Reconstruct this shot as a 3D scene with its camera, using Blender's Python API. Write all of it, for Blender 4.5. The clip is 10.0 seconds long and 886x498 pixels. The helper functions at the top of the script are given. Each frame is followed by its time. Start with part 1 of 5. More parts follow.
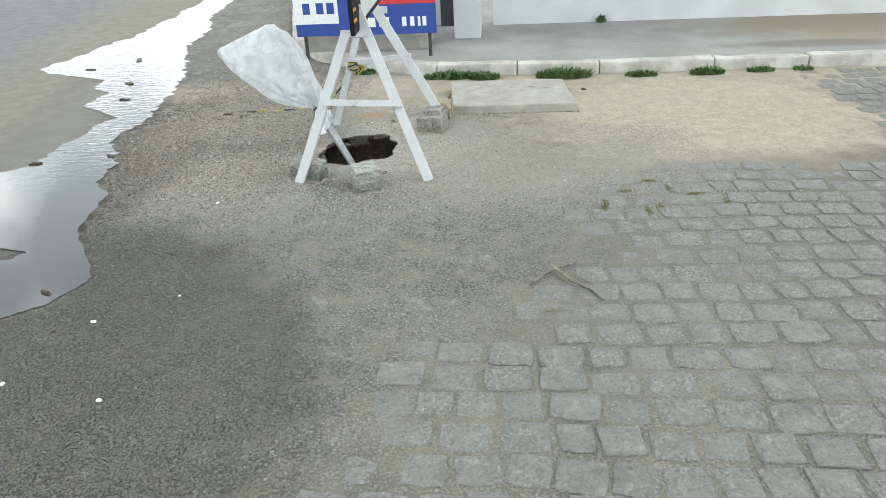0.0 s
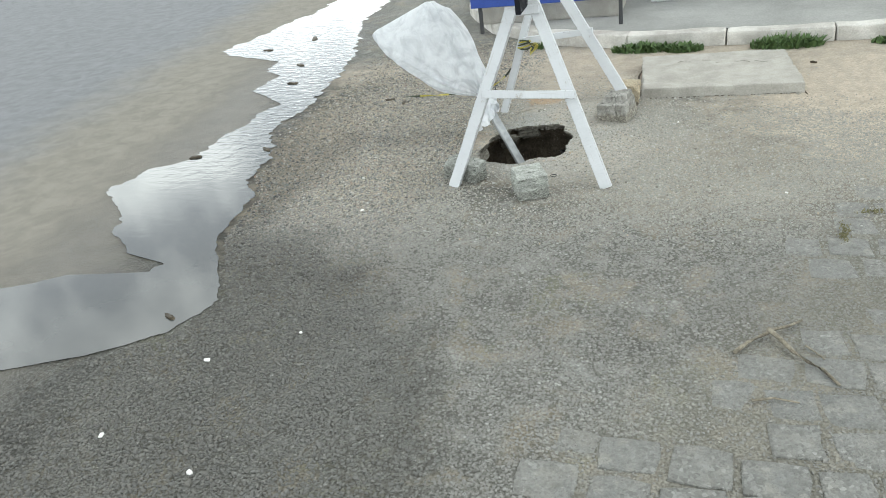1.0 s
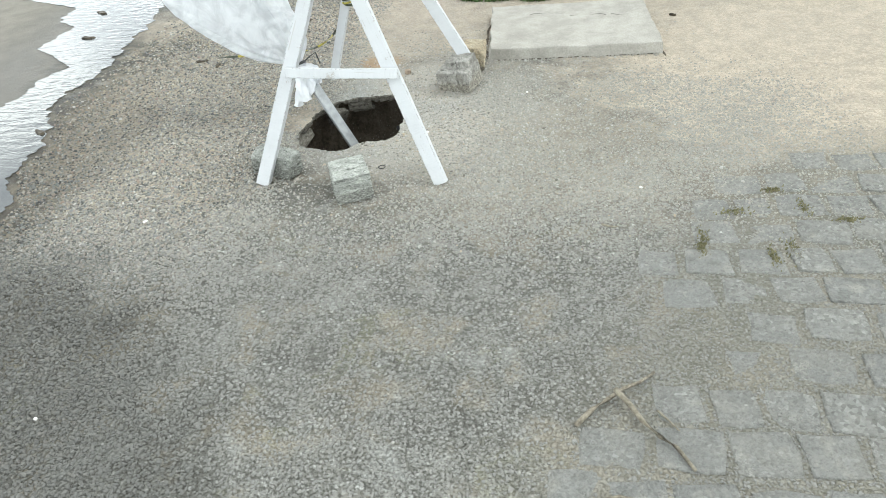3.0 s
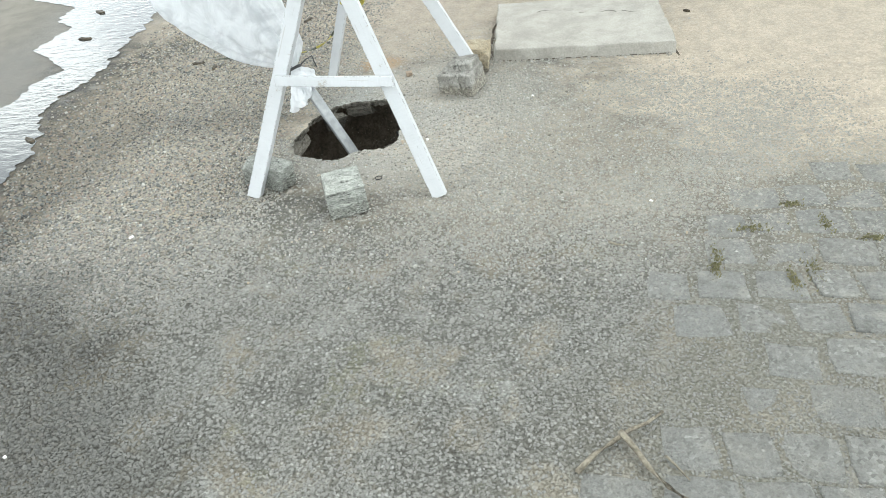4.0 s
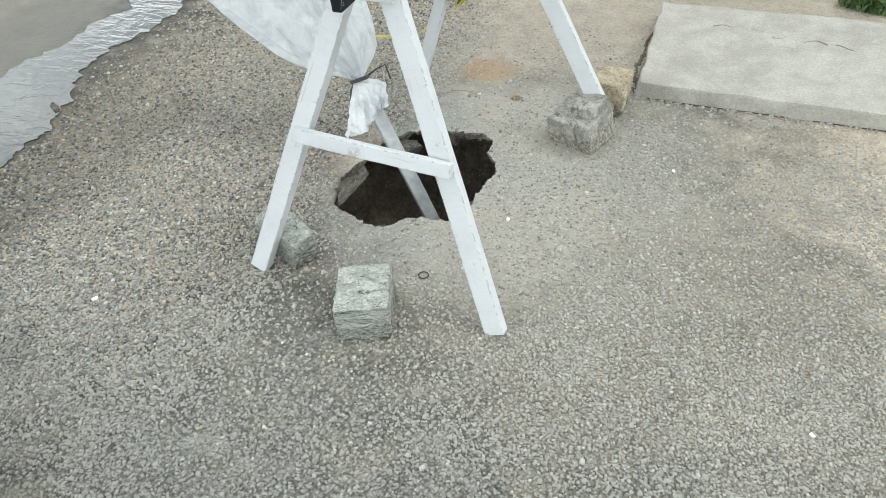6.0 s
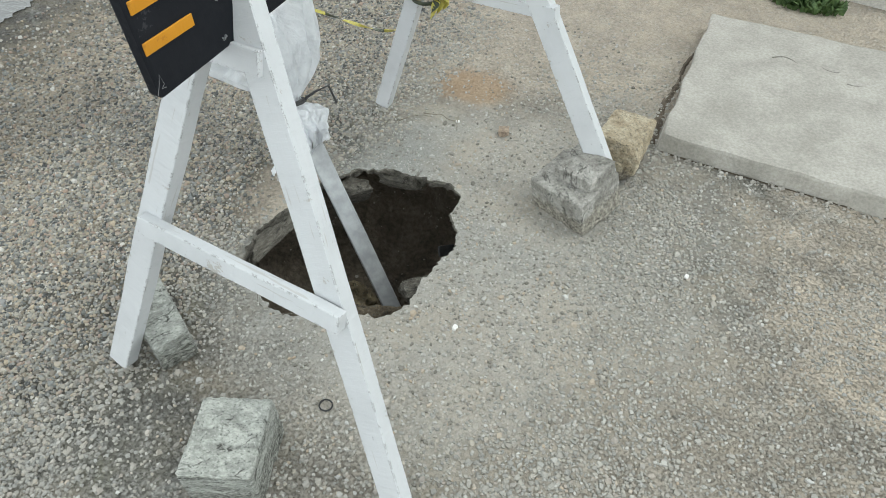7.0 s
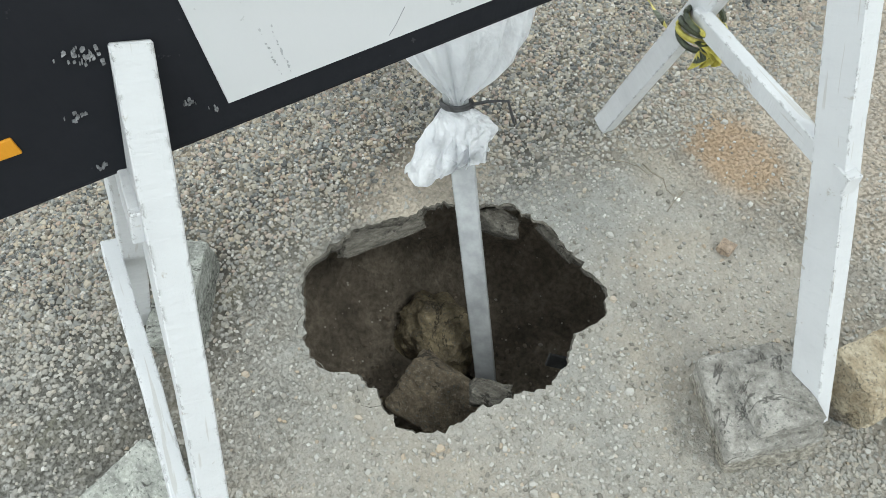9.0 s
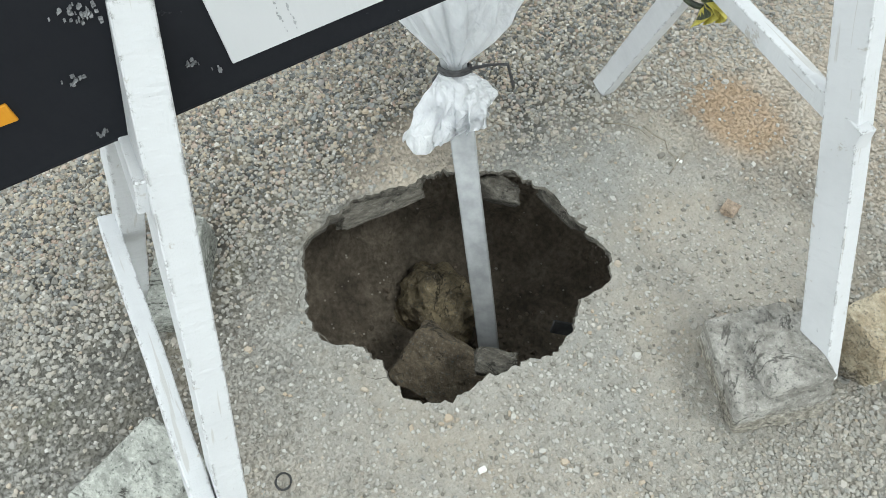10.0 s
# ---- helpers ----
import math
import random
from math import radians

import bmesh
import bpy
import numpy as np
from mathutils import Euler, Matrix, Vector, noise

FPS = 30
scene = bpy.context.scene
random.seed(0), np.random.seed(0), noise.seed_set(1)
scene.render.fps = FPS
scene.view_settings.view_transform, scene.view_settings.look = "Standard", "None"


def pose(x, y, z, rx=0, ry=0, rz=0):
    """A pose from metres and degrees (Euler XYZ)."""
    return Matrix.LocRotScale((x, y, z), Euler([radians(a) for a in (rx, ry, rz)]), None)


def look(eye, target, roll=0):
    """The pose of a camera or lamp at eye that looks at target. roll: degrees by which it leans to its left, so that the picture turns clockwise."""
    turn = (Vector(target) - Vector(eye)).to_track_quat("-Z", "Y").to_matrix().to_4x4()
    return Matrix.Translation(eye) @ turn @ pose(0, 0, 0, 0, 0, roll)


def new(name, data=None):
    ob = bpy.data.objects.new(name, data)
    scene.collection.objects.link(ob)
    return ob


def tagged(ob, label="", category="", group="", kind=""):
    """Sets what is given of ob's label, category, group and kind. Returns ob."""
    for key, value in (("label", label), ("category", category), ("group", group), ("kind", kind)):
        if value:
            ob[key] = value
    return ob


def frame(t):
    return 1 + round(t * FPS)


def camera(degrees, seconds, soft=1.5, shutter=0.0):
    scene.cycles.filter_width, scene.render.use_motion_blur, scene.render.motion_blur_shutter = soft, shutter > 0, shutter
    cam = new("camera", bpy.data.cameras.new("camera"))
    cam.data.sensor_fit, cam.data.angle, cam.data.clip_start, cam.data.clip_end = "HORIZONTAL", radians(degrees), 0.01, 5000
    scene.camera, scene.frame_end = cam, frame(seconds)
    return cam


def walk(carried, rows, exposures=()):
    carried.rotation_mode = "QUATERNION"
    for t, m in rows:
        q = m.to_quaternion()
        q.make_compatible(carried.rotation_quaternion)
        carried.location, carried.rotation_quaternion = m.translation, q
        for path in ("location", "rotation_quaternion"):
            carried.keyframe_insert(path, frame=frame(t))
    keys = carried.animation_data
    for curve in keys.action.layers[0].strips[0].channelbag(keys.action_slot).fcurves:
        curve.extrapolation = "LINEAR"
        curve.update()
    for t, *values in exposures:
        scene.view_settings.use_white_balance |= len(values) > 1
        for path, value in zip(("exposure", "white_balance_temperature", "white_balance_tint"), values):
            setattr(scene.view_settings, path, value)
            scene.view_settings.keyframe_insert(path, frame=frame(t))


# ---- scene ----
cam = camera(63.0, 10.0, soft=0.6)
PATH = [
    (0, (0.134, -0.122, 1.596), (-0.03, 1.651, 0.687), -2.8),
    (0.5, (0.089, 0.238, 1.564), (-0.332, 1.907, 0.545), -6.4),
    (1, (0.131, 0.607, 1.542), (-0.532, 2.234, 0.586), -8.7),
    (1.5, (0.141, 1.013, 1.497), (-0.213, 2.653, 0.407), -6.9),
    (2, (0.264, 1.196, 1.508), (-0.277, 2.759, 0.383), -10.0),
    (2.5, (0.317, 1.3, 1.503), (-0.175, 2.847, 0.334), -8.7),
    (2.7, (0.284, 1.319, 1.523), (-0.128, 2.903, 0.373), -6.6),
    (3.8, (0.226, 1.463, 1.504), (-0.081, 3.043, 0.317), -7.4),
    (4, (0.281, 1.527, 1.511), (-0.117, 3.094, 0.334), -7.7),
    (4.5, (0.391, 1.669, 1.526), (-0.232, 3.102, 0.277), -10.4),
    (5, (0.321, 1.954, 1.485), (-0.173, 3.409, 0.206), -4.8),
    (5.5, (0.214, 2.287, 1.542), (-0.362, 3.693, 0.242), -6.2),
    (5.7, (0.219, 2.419, 1.537), (-0.457, 3.778, 0.235), -7.9),
    (6.8, (0.133, 3.337, 1.418), (-0.56, 4.543, -0.019), -0.8),
    (7, (0.095, 3.444, 1.43), (-0.617, 4.595, -0.042), -2.2),
    (7.5, (0.009, 3.76, 1.413), (-0.947, 4.662, -0.095), -4.1),
    (8, (-0.077, 3.996, 1.37), (-1.029, 4.7, -0.242), 0.8),
    (8.5, (-0.182, 4.161, 1.356), (-1.083, 4.664, -0.358), -4.1),
    (9, (-0.183, 4.22, 1.362), (-1.145, 4.609, -0.348), -3.7),
    (9.5, (-0.182, 4.225, 1.356), (-1.117, 4.584, -0.375), -6.2),
    (10, (-0.197, 4.198, 1.339), (-1.09, 4.583, -0.409), -4.1),
]
EXPOSURES = [(0, 0.04), (1, 0.06), (2.5, 0.34), (4, 0.33), (4.5, 0.40), (5, 0.48), (5.5, 0.32), (7, -0.07), (7.5, -0.17), (8, -0.10), (8.5, 0.02), (9, 0.09), (10, 0.13)]
walk(cam, [(t, look(eye, target, roll)) for t, eye, target, roll in PATH], EXPOSURES)

# ---- world, sun, exposure ----
world = bpy.data.worlds.new("overcast_sky")
scene.world = world
world.use_nodes = True
wn = world.node_tree.nodes
wl = world.node_tree.links
wn.clear()
w_out = wn.new("ShaderNodeOutputWorld")
w_bg = wn.new("ShaderNodeBackground")
w_bg.inputs["Strength"].default_value = 0.1
w_sky = wn.new("ShaderNodeTexSky")
w_sky.sky_type = "NISHITA"
w_sky.sun_disc = False
w_sky.sun_elevation = radians(58)
w_sky.sun_rotation = radians(60)
w_co = wn.new("ShaderNodeTexCoord")
w_noise = wn.new("ShaderNodeTexNoise")
w_noise.inputs["Scale"].default_value = 4.2
w_noise.inputs["Detail"].default_value = 6
w_noise.inputs["Roughness"].default_value = 0.55
w_ramp = wn.new("ShaderNodeValToRGB")
w_ramp.color_ramp.elements[0].position = 0.42
w_ramp.color_ramp.elements[0].color = (9.4, 10.4, 11.0, 1)
w_ramp.color_ramp.elements[1].position = 0.58
w_ramp.color_ramp.elements[1].color = (23.0, 24.6, 24.2, 1)
w_mix = wn.new("ShaderNodeMix")
w_mix.data_type = "RGBA"
w_mix.inputs["Factor"].default_value = 0.86
wl.new(w_co.outputs["Generated"], w_noise.inputs["Vector"])
wl.new(w_noise.outputs["Fac"], w_ramp.inputs["Fac"])
wl.new(w_sky.outputs["Color"], w_mix.inputs["A"])
# thin bright cloud low down, thicker grey cloud overhead
w_sep = wn.new("ShaderNodeSeparateXYZ")
w_band = wn.new("ShaderNodeMapRange")
w_band.interpolation_type = "SMOOTHSTEP"
for key, value in (("From Min", 0.18), ("From Max", 0.74), ("To Min", 1.75), ("To Max", 0.85)):
    w_band.inputs[key].default_value = value
w_lift = wn.new("ShaderNodeVectorMath")
w_lift.operation = "SCALE"
wl.new(w_co.outputs["Generated"], w_sep.inputs[0])
wl.new(w_sep.outputs["Z"], w_band.inputs["Value"])
wl.new(w_ramp.outputs["Color"], w_lift.inputs[0])
wl.new(w_band.outputs[0], w_lift.inputs["Scale"])
wl.new(w_lift.outputs[0], w_mix.inputs["B"])
wl.new(w_mix.outputs["Result"], w_bg.inputs["Color"])
wl.new(w_bg.outputs["Background"], w_out.inputs["Surface"])

sun_data = bpy.data.lights.new("sun", "SUN")
sun_data.energy = 1.1
sun_data.angle = radians(16)
sun_data.color = (0.94, 1.0, 0.96)
sun = new("sun", sun_data)
sun.matrix_world = look((6, 3.5, 11), (0, 0, 0))


# ---- material helpers ----
class Mat:
    """A small builder for node materials."""

    def __init__(self, name, rough=0.8, metal=0.0, spec=0.4):
        self.m = bpy.data.materials.new(name)
        self.m.use_nodes = True
        self.t = self.m.node_tree
        self.t.nodes.clear()
        self.out = self.t.nodes.new("ShaderNodeOutputMaterial")
        self.b = self.t.nodes.new("ShaderNodeBsdfPrincipled")
        self.t.links.new(self.b.outputs["BSDF"], self.out.inputs["Surface"])
        self.b.inputs["Roughness"].default_value = rough
        self.b.inputs["Metallic"].default_value = metal
        self.b.inputs["Specular IOR Level"].default_value = spec
        self.co = self.t.nodes.new("ShaderNodeTexCoord")
        self.geo = self.t.nodes.new("ShaderNodeNewGeometry")

    def put(self, a, b):
        if hasattr(a, "is_linked"):
            self.t.links.new(a, b)
        elif isinstance(a, (tuple, list)):
            b.default_value = (*a, 1) if len(a) == 3 and len(b.default_value) == 4 else a
        else:
            b.default_value = a

    def world_pos(self):
        return self.geo.outputs["Position"]

    def local(self):
        return self.co.outputs["Object"]

    def noise(self, scale, detail=4, rough=0.55, vec=None, out="Fac", distort=0.0):
        n = self.t.nodes.new("ShaderNodeTexNoise")
        n.inputs["Scale"].default_value = scale
        n.inputs["Detail"].default_value = detail
        n.inputs["Roughness"].default_value = rough
        n.inputs["Distortion"].default_value = distort
        self.t.links.new(vec or self.world_pos(), n.inputs["Vector"])
        return n.outputs[out]

    def cells(self, scale, out="Color", feature="F1", vec=None, jitter=1.0):
        n = self.t.nodes.new("ShaderNodeTexVoronoi")
        n.feature = feature
        n.inputs["Scale"].default_value = scale
        n.inputs["Randomness"].default_value = jitter
        self.t.links.new(vec or self.world_pos(), n.inputs["Vector"])
        return n.outputs[out]

    def math(self, op, a, b=0.0, c=0.0, clamp=False):
        n = self.t.nodes.new("ShaderNodeMath")
        n.operation = op
        n.use_clamp = clamp
        for v, s in zip((a, b, c), n.inputs):
            self.put(v, s)
        return n.outputs[0]

    def step(self, v, lo, hi, to_lo=0.0, to_hi=1.0):
        n = self.t.nodes.new("ShaderNodeMapRange")
        n.interpolation_type = "SMOOTHSTEP"
        for s, x in zip(("Value", "From Min", "From Max", "To Min", "To Max"), (v, lo, hi, to_lo, to_hi)):
            self.put(x, n.inputs[s])
        return n.outputs[0]

    def mix(self, f, a, b, mode="MIX"):
        n = self.t.nodes.new("ShaderNodeMix")
        n.data_type = "RGBA"
        n.blend_type = mode
        self.put(f, n.inputs["Factor"])
        self.put(a, n.inputs["A"])
        self.put(b, n.inputs["B"])
        return n.outputs["Result"]

    def ramp(self, f, *stops):
        n = self.t.nodes.new("ShaderNodeValToRGB")
        e = n.color_ramp.elements
        while len(e) < len(stops):
            e.new(0.5)
        for el, (p, c) in zip(e, stops):
            el.position = p
            el.color = (*c, 1)
        self.put(f, n.inputs["Fac"])
        return n.outputs["Color"]

    def xyz(self, vec=None):
        n = self.t.nodes.new("ShaderNodeSeparateXYZ")
        self.t.links.new(vec or self.world_pos(), n.inputs[0])
        return n.outputs[0], n.outputs[1], n.outputs[2]

    def grey(self, c):
        n = self.t.nodes.new("ShaderNodeRGBToBW")
        self.put(c, n.inputs[0])
        return n.outputs[0]

    def hsv(self, c, sat=1.0, val=1.0):
        n = self.t.nodes.new("ShaderNodeHueSaturation")
        self.put(sat, n.inputs["Saturation"])
        self.put(val, n.inputs["Value"])
        self.put(c, n.inputs["Color"])
        return n.outputs[0]

    def random(self):
        n = self.t.nodes.new("ShaderNodeObjectInfo")
        return n.outputs["Random"]

    def island(self):
        return self.geo.outputs["Random Per Island"]

    def color(self, c):
        self.put(c, self.b.inputs["Base Color"])
        return self

    def rough(self, r):
        self.put(r, self.b.inputs["Roughness"])
        return self

    def bump(self, h, strength=0.5, dist=0.01):
        n = self.t.nodes.new("ShaderNodeBump")
        n.inputs["Strength"].default_value = strength
        n.inputs["Distance"].default_value = dist
        self.put(h, n.inputs["Height"])
        self.t.links.new(n.outputs[0], self.b.inputs["Normal"])
        return self


def blob(m, x, y, cx, cy, rx, ry, soft, wob, amount=0.5):
    """A mask that is 1 inside an ellipse on the ground, with a wavering edge."""
    dx = m.math("DIVIDE", m.math("SUBTRACT", x, cx), rx)
    dy = m.math("DIVIDE", m.math("SUBTRACT", y, cy), ry)
    d = m.math("SQRT", m.math("ADD", m.math("MULTIPLY", dx, dx), m.math("MULTIPLY", dy, dy)))
    d = m.math("ADD", d, m.math("MULTIPLY", m.math("SUBTRACT", wob, 0.5), amount))
    return m.step(d, 1.0 + soft, 1.0 - soft)


def damp_mask(m, x, y):
    """Damp ground towards the gutter."""
    wob = m.noise(2.3, 6, 0.65)
    a = blob(m, x, y, -1.98, 1.45, 1.48, 1.85, 0.11, wob, 0.42)
    b = m.math("MULTIPLY", blob(m, x, y, -2.35, 3.6, 0.45, 1.2, 0.4, wob, 1.2), 0.7)
    return m.math("MULTIPLY", m.math("MAXIMUM", a, b), 0.80)


# ---- materials ----
def ground_material():
    m = Mat("worn_asphalt_ground", 0.9, spec=0.25)
    x, y, z = m.xyz()
    big = m.noise(1.6, 5, 0.6)
    mid = m.noise(9.0, 5, 0.6)
    fine = m.noise(160.0, 3, 0.6)
    chips = m.cells(75.0)
    chip_d = m.cells(75.0, "Distance")
    chip_v = m.grey(chips)
    small = m.grey(m.cells(210.0))
    # aggregate showing in worn bitumen
    base = m.ramp(chip_v, (0.0, (0.125, 0.122, 0.108)), (0.40, (0.225, 0.222, 0.203)), (0.75, (0.300, 0.297, 0.274)), (1.0, (0.52, 0.515, 0.49)))
    base = m.mix(0.30, base, m.ramp(small, (0.1, (0.11, 0.106, 0.095)), (0.9, (0.40, 0.395, 0.365))))
    base = m.mix(m.step(chip_d, 0.36, 0.66, 0.0, 0.8), base, (0.120, 0.115, 0.100))
    base = m.mix(m.step(mid, 0.40, 0.70, 0.0, 0.55), base, (0.285, 0.279, 0.252))
    base = m.hsv(base, 1.0, m.step(big, 0.25, 0.75, 0.82, 1.18))
    # darker colour in the pits between the grains
    pit_n = m.noise(120.0, 5, 0.75)
    pits = m.step(pit_n, 0.50, 0.61, 0.0, 0.78)
    base = m.mix(pits, base, (0.082, 0.078, 0.066))
    # dusty brown patches
    dust = m.step(m.noise(4.5, 5, 0.6, distort=0.4), 0.50, 0.66, 0.0, 0.30)
    base = m.mix(dust, base, (0.335, 0.275, 0.190))
    olive = m.step(m.noise(3.3, 6, 0.7, distort=0.9), 0.56, 0.66, 0.0, 0.30)
    base = m.mix(olive, base, (0.230, 0.222, 0.135))
    # a denser, paler patch of asphalt round the hole
    near_hole = m.math("MULTIPLY", blob(m, x, y, -0.44, 4.62, 0.66, 0.66, 0.35, m.noise(2.9, 5, 0.6), 0.9), 0.86)
    speck = m.grey(m.cells(150.0))
    speck_d = m.cells(150.0, "Distance")
    tar = m.mix(m.step(m.noise(42.0, 5, 0.7), 0.35, 0.7), (0.275, 0.276, 0.256), (0.352, 0.350, 0.324))
    tar = m.mix(m.step(m.noise(170.0, 4, 0.75), 0.54, 0.62, 0.0, 0.75), tar, (0.140, 0.133, 0.114))
    tar = m.mix(m.math("MULTIPLY", m.step(speck, 0.72, 0.76), m.step(speck_d, 0.44, 0.34)), tar, (0.47, 0.46, 0.43))
    tar = m.mix(m.step(m.noise(3.6, 5, 0.6), 0.48, 0.66, 0.0, 0.45), tar, (0.325, 0.285, 0.222))
    tar = m.mix(m.step(m.noise(34.0, 6, 0.8, distort=0.5), 0.55, 0.68, 0.0, 0.60), tar, (0.185, 0.165, 0.128))
    base = m.mix(near_hole, base, tar)
    # under the loose gravel beside the gutter: crevice shade painted dark, plus tan sand
    bed = m.math("ADD", x, m.math("MULTIPLY", m.math("SUBTRACT", mid, 0.5), 0.5))
    bed = m.math("MULTIPLY", m.step(bed, -0.98, -1.22), m.math("MULTIPLY", m.step(y, 2.6, 3.3), m.step(y, 6.6, 5.4)))
    base = m.mix(m.math("MULTIPLY", bed, 0.92), base, m.mix(m.step(mid, 0.4, 0.65), (0.070, 0.066, 0.057), (0.255, 0.226, 0.180)))
    # shade in the crevices between loose stones, painted into the open ground's colour
    out_x = m.math("DIVIDE", m.math("ADD", x, 0.62), 0.46)
    out_y = m.math("DIVIDE", m.math("SUBTRACT", y, 4.52), 0.56)
    out_d = m.math("SQRT", m.math("ADD", m.math("MULTIPLY", out_x, out_x), m.math("MULTIPLY", out_y, out_y)))
    out_d = m.math("ADD", out_d, m.math("MULTIPLY", m.math("SUBTRACT", m.noise(5.0, 5, 0.65), 0.5), 0.9))
    crevice_shade = m.math("MULTIPLY", m.step(out_d, 0.95, 1.35), m.step(m.noise(11.0, 5, 0.7), 0.32, 0.60, 0.25, 0.85))
    crevice_shade = m.math("MULTIPLY", m.math("MULTIPLY", crevice_shade, m.step(y, 5.5, 5.0)), m.step(y, 3.2, 4.1, 0.06, 1.0))
    base = m.mix(m.math("MULTIPLY", crevice_shade, 0.76), base, m.mix(m.step(mid, 0.4, 0.65), (0.098, 0.094, 0.082), (0.165, 0.148, 0.112)))
    # pale scraped streaks
    streak = m.step(m.noise(5.4, 6, 0.7, distort=0.8), 0.56, 0.66, 0.0, 0.5)
    base = m.mix(streak, base, (0.36, 0.36, 0.335))
    # sand drifted over the paving
    sand_col = m.mix(m.step(fine, 0.35, 0.7), (0.452, 0.382, 0.300), (0.550, 0.480, 0.390))
    sand_col = m.hsv(sand_col, 1.0, m.step(mid, 0.2, 0.8, 0.90, 1.16))
    sand_col = m.mix(m.step(m.noise(95.0, 5, 0.75), 0.54, 0.63, 0.0, 0.50), sand_col, (0.250, 0.215, 0.165))
    wob = m.noise(2.3, 6, 0.65)
    sand = blob(m, x, y, 1.55, 5.15, 1.30, 1.15, 0.25, wob, 1.2)
    sand2 = m.math("MULTIPLY", blob(m, x, y, 0.20, 4.20, 0.95, 0.55, 0.5, wob, 1.4), 0.36)
    sand3 = m.math("MULTIPLY", blob(m, x, y, -1.95, 4.65, 0.5, 0.85, 0.5, wob, 1.7), 0.62)
    sand4 = m.math("MULTIPLY", blob(m, x, y, 2.6, 6.1, 6.0, 0.45, 0.4, wob, 0.9), 0.8)
    sand5 = m.math("MULTIPLY", blob(m, x, y, -0.9, 5.9, 0.9, 0.75, 0.4, wob, 1.1), 0.7)
    sand6 = m.math("MULTIPLY", blob(m, x, y, -1.13, 4.56, 0.10, 0.17, 0.5, m.noise(7.0, 5, 0.6), 1.2), 0.7)
    sand7 = m.math("MULTIPLY", blob(m, x, y, -0.42, 5.0, 0.38, 0.36, 0.5, m.noise(5.0, 6, 0.7), 1.4), 0.30)
    sand2 = m.math("MAXIMUM", m.math("MAXIMUM", sand2, sand7), sand6)
    s = m.math("MAXIMUM", m.math("MAXIMUM", sand, sand2), m.math("MAXIMUM", m.math("MAXIMUM", sand3, sand5), sand4))
    s = m.math("MULTIPLY", s, m.step(m.math("ADD", m.math("MULTIPLY", chip_v, 0.4), m.math("MULTIPLY", m.noise(26.0, 5, 0.7), 0.6)), 0.35, 0.62, 1.0, 0.70))
    base = m.mix(s, base, sand_col)
    # darker mossy joints under the setts
    lay = m.math("SUBTRACT", x, m.math("MULTIPLY_ADD", y, 0.6, -1.56))
    lay = m.math("MULTIPLY", m.step(lay, -0.05, 0.45), m.step(y, 4.5, 4.0))
    base = m.mix(m.math("MULTIPLY", lay, 0.6), base, m.mix(m.step(wob, 0.4, 0.65), (0.200, 0.190, 0.155), (0.285, 0.260, 0.210)))
    # rust-coloured clay stain
    clay = m.math("MULTIPLY", blob(m, x, y, -0.88, 5.26, 0.13, 0.09, 0.4, m.noise(14.0), 0.9), 0.55)
    base = m.mix(clay, base, (0.36, 0.225, 0.115))
    # damp dark gravel towards the gutter
    damp = damp_mask(m, x, y)
    base = m.mix(damp, base, m.hsv(base, 1.1, 0.52))
    # the carriageway beyond the gutter
    edge = m.math("ADD", x, m.math("MULTIPLY", m.math("SUBTRACT", y, 4.0), 0.21))
    edge = m.math("ADD", edge, m.math("MULTIPLY", m.math("SUBTRACT", wob, 0.5), 0.5))
    road = m.step(edge, -2.55, -3.0)
    road_col = m.mix(m.step(fine, 0.3, 0.7), (0.215, 0.198, 0.168), (0.262, 0.245, 0.213))
    far = m.step(m.math("ADD", edge, m.math("MULTIPLY", m.math("SUBTRACT", big, 0.5), 0.8)), -4.0, -5.2)
    road_col = m.mix(far, road_col, m.mix(m.step(fine, 0.3, 0.7), (0.175, 0.178, 0.185), (0.235, 0.238, 0.245)))
    mud = m.noise(6.5, 6, 0.7, distort=0.6)
    road_col = m.hsv(road_col, 1.05, m.step(mud, 0.3, 0.7, 0.87, 1.13))
    base = m.mix(road, base, road_col)
    # wet margins of the gutter
    wet = m.math("MULTIPLY", m.step(edge, -3.65, -3.1), m.step(edge, -2.25, -2.5))
    wet = m.math("MULTIPLY", wet, m.step(y, 10.0, 7.0))
    base = m.mix(m.math("MULTIPLY", wet, 0.75), base, m.hsv(base, 1.3, 0.42))
    m.color(base)
    m.rough(m.math("SUBTRACT", 0.92, m.math("MULTIPLY", wet, 0.42)))
    h = m.math("ADD", m.math("MULTIPLY", m.math("SUBTRACT", 0.6, chip_d), 0.9), m.math("MULTIPLY", fine, 0.35))
    h = m.math("MULTIPLY", h, m.math("SUBTRACT", 1.0, m.math("MULTIPLY", m.math("MAXIMUM", s, m.math("MULTIPLY", road, 0.6)), 0.95)))
    h = m.math("ADD", m.math("SUBTRACT", h, m.math("MULTIPLY", pits, 0.6)), m.math("MULTIPLY", mid, 0.8))
    soft = m.math("ADD", m.math("MULTIPLY", m.noise(42.0, 5, 0.7), 0.9), m.math("MULTIPLY", m.noise(230.0, 4, 0.7), 0.30))
    gap = m.math("SUBTRACT", 1.0, near_hole)
    h = m.math("ADD", m.math("MULTIPLY", h, gap), m.math("MULTIPLY", soft, near_hole))
    m.bump(h, 0.85, 0.010)
    return m.m


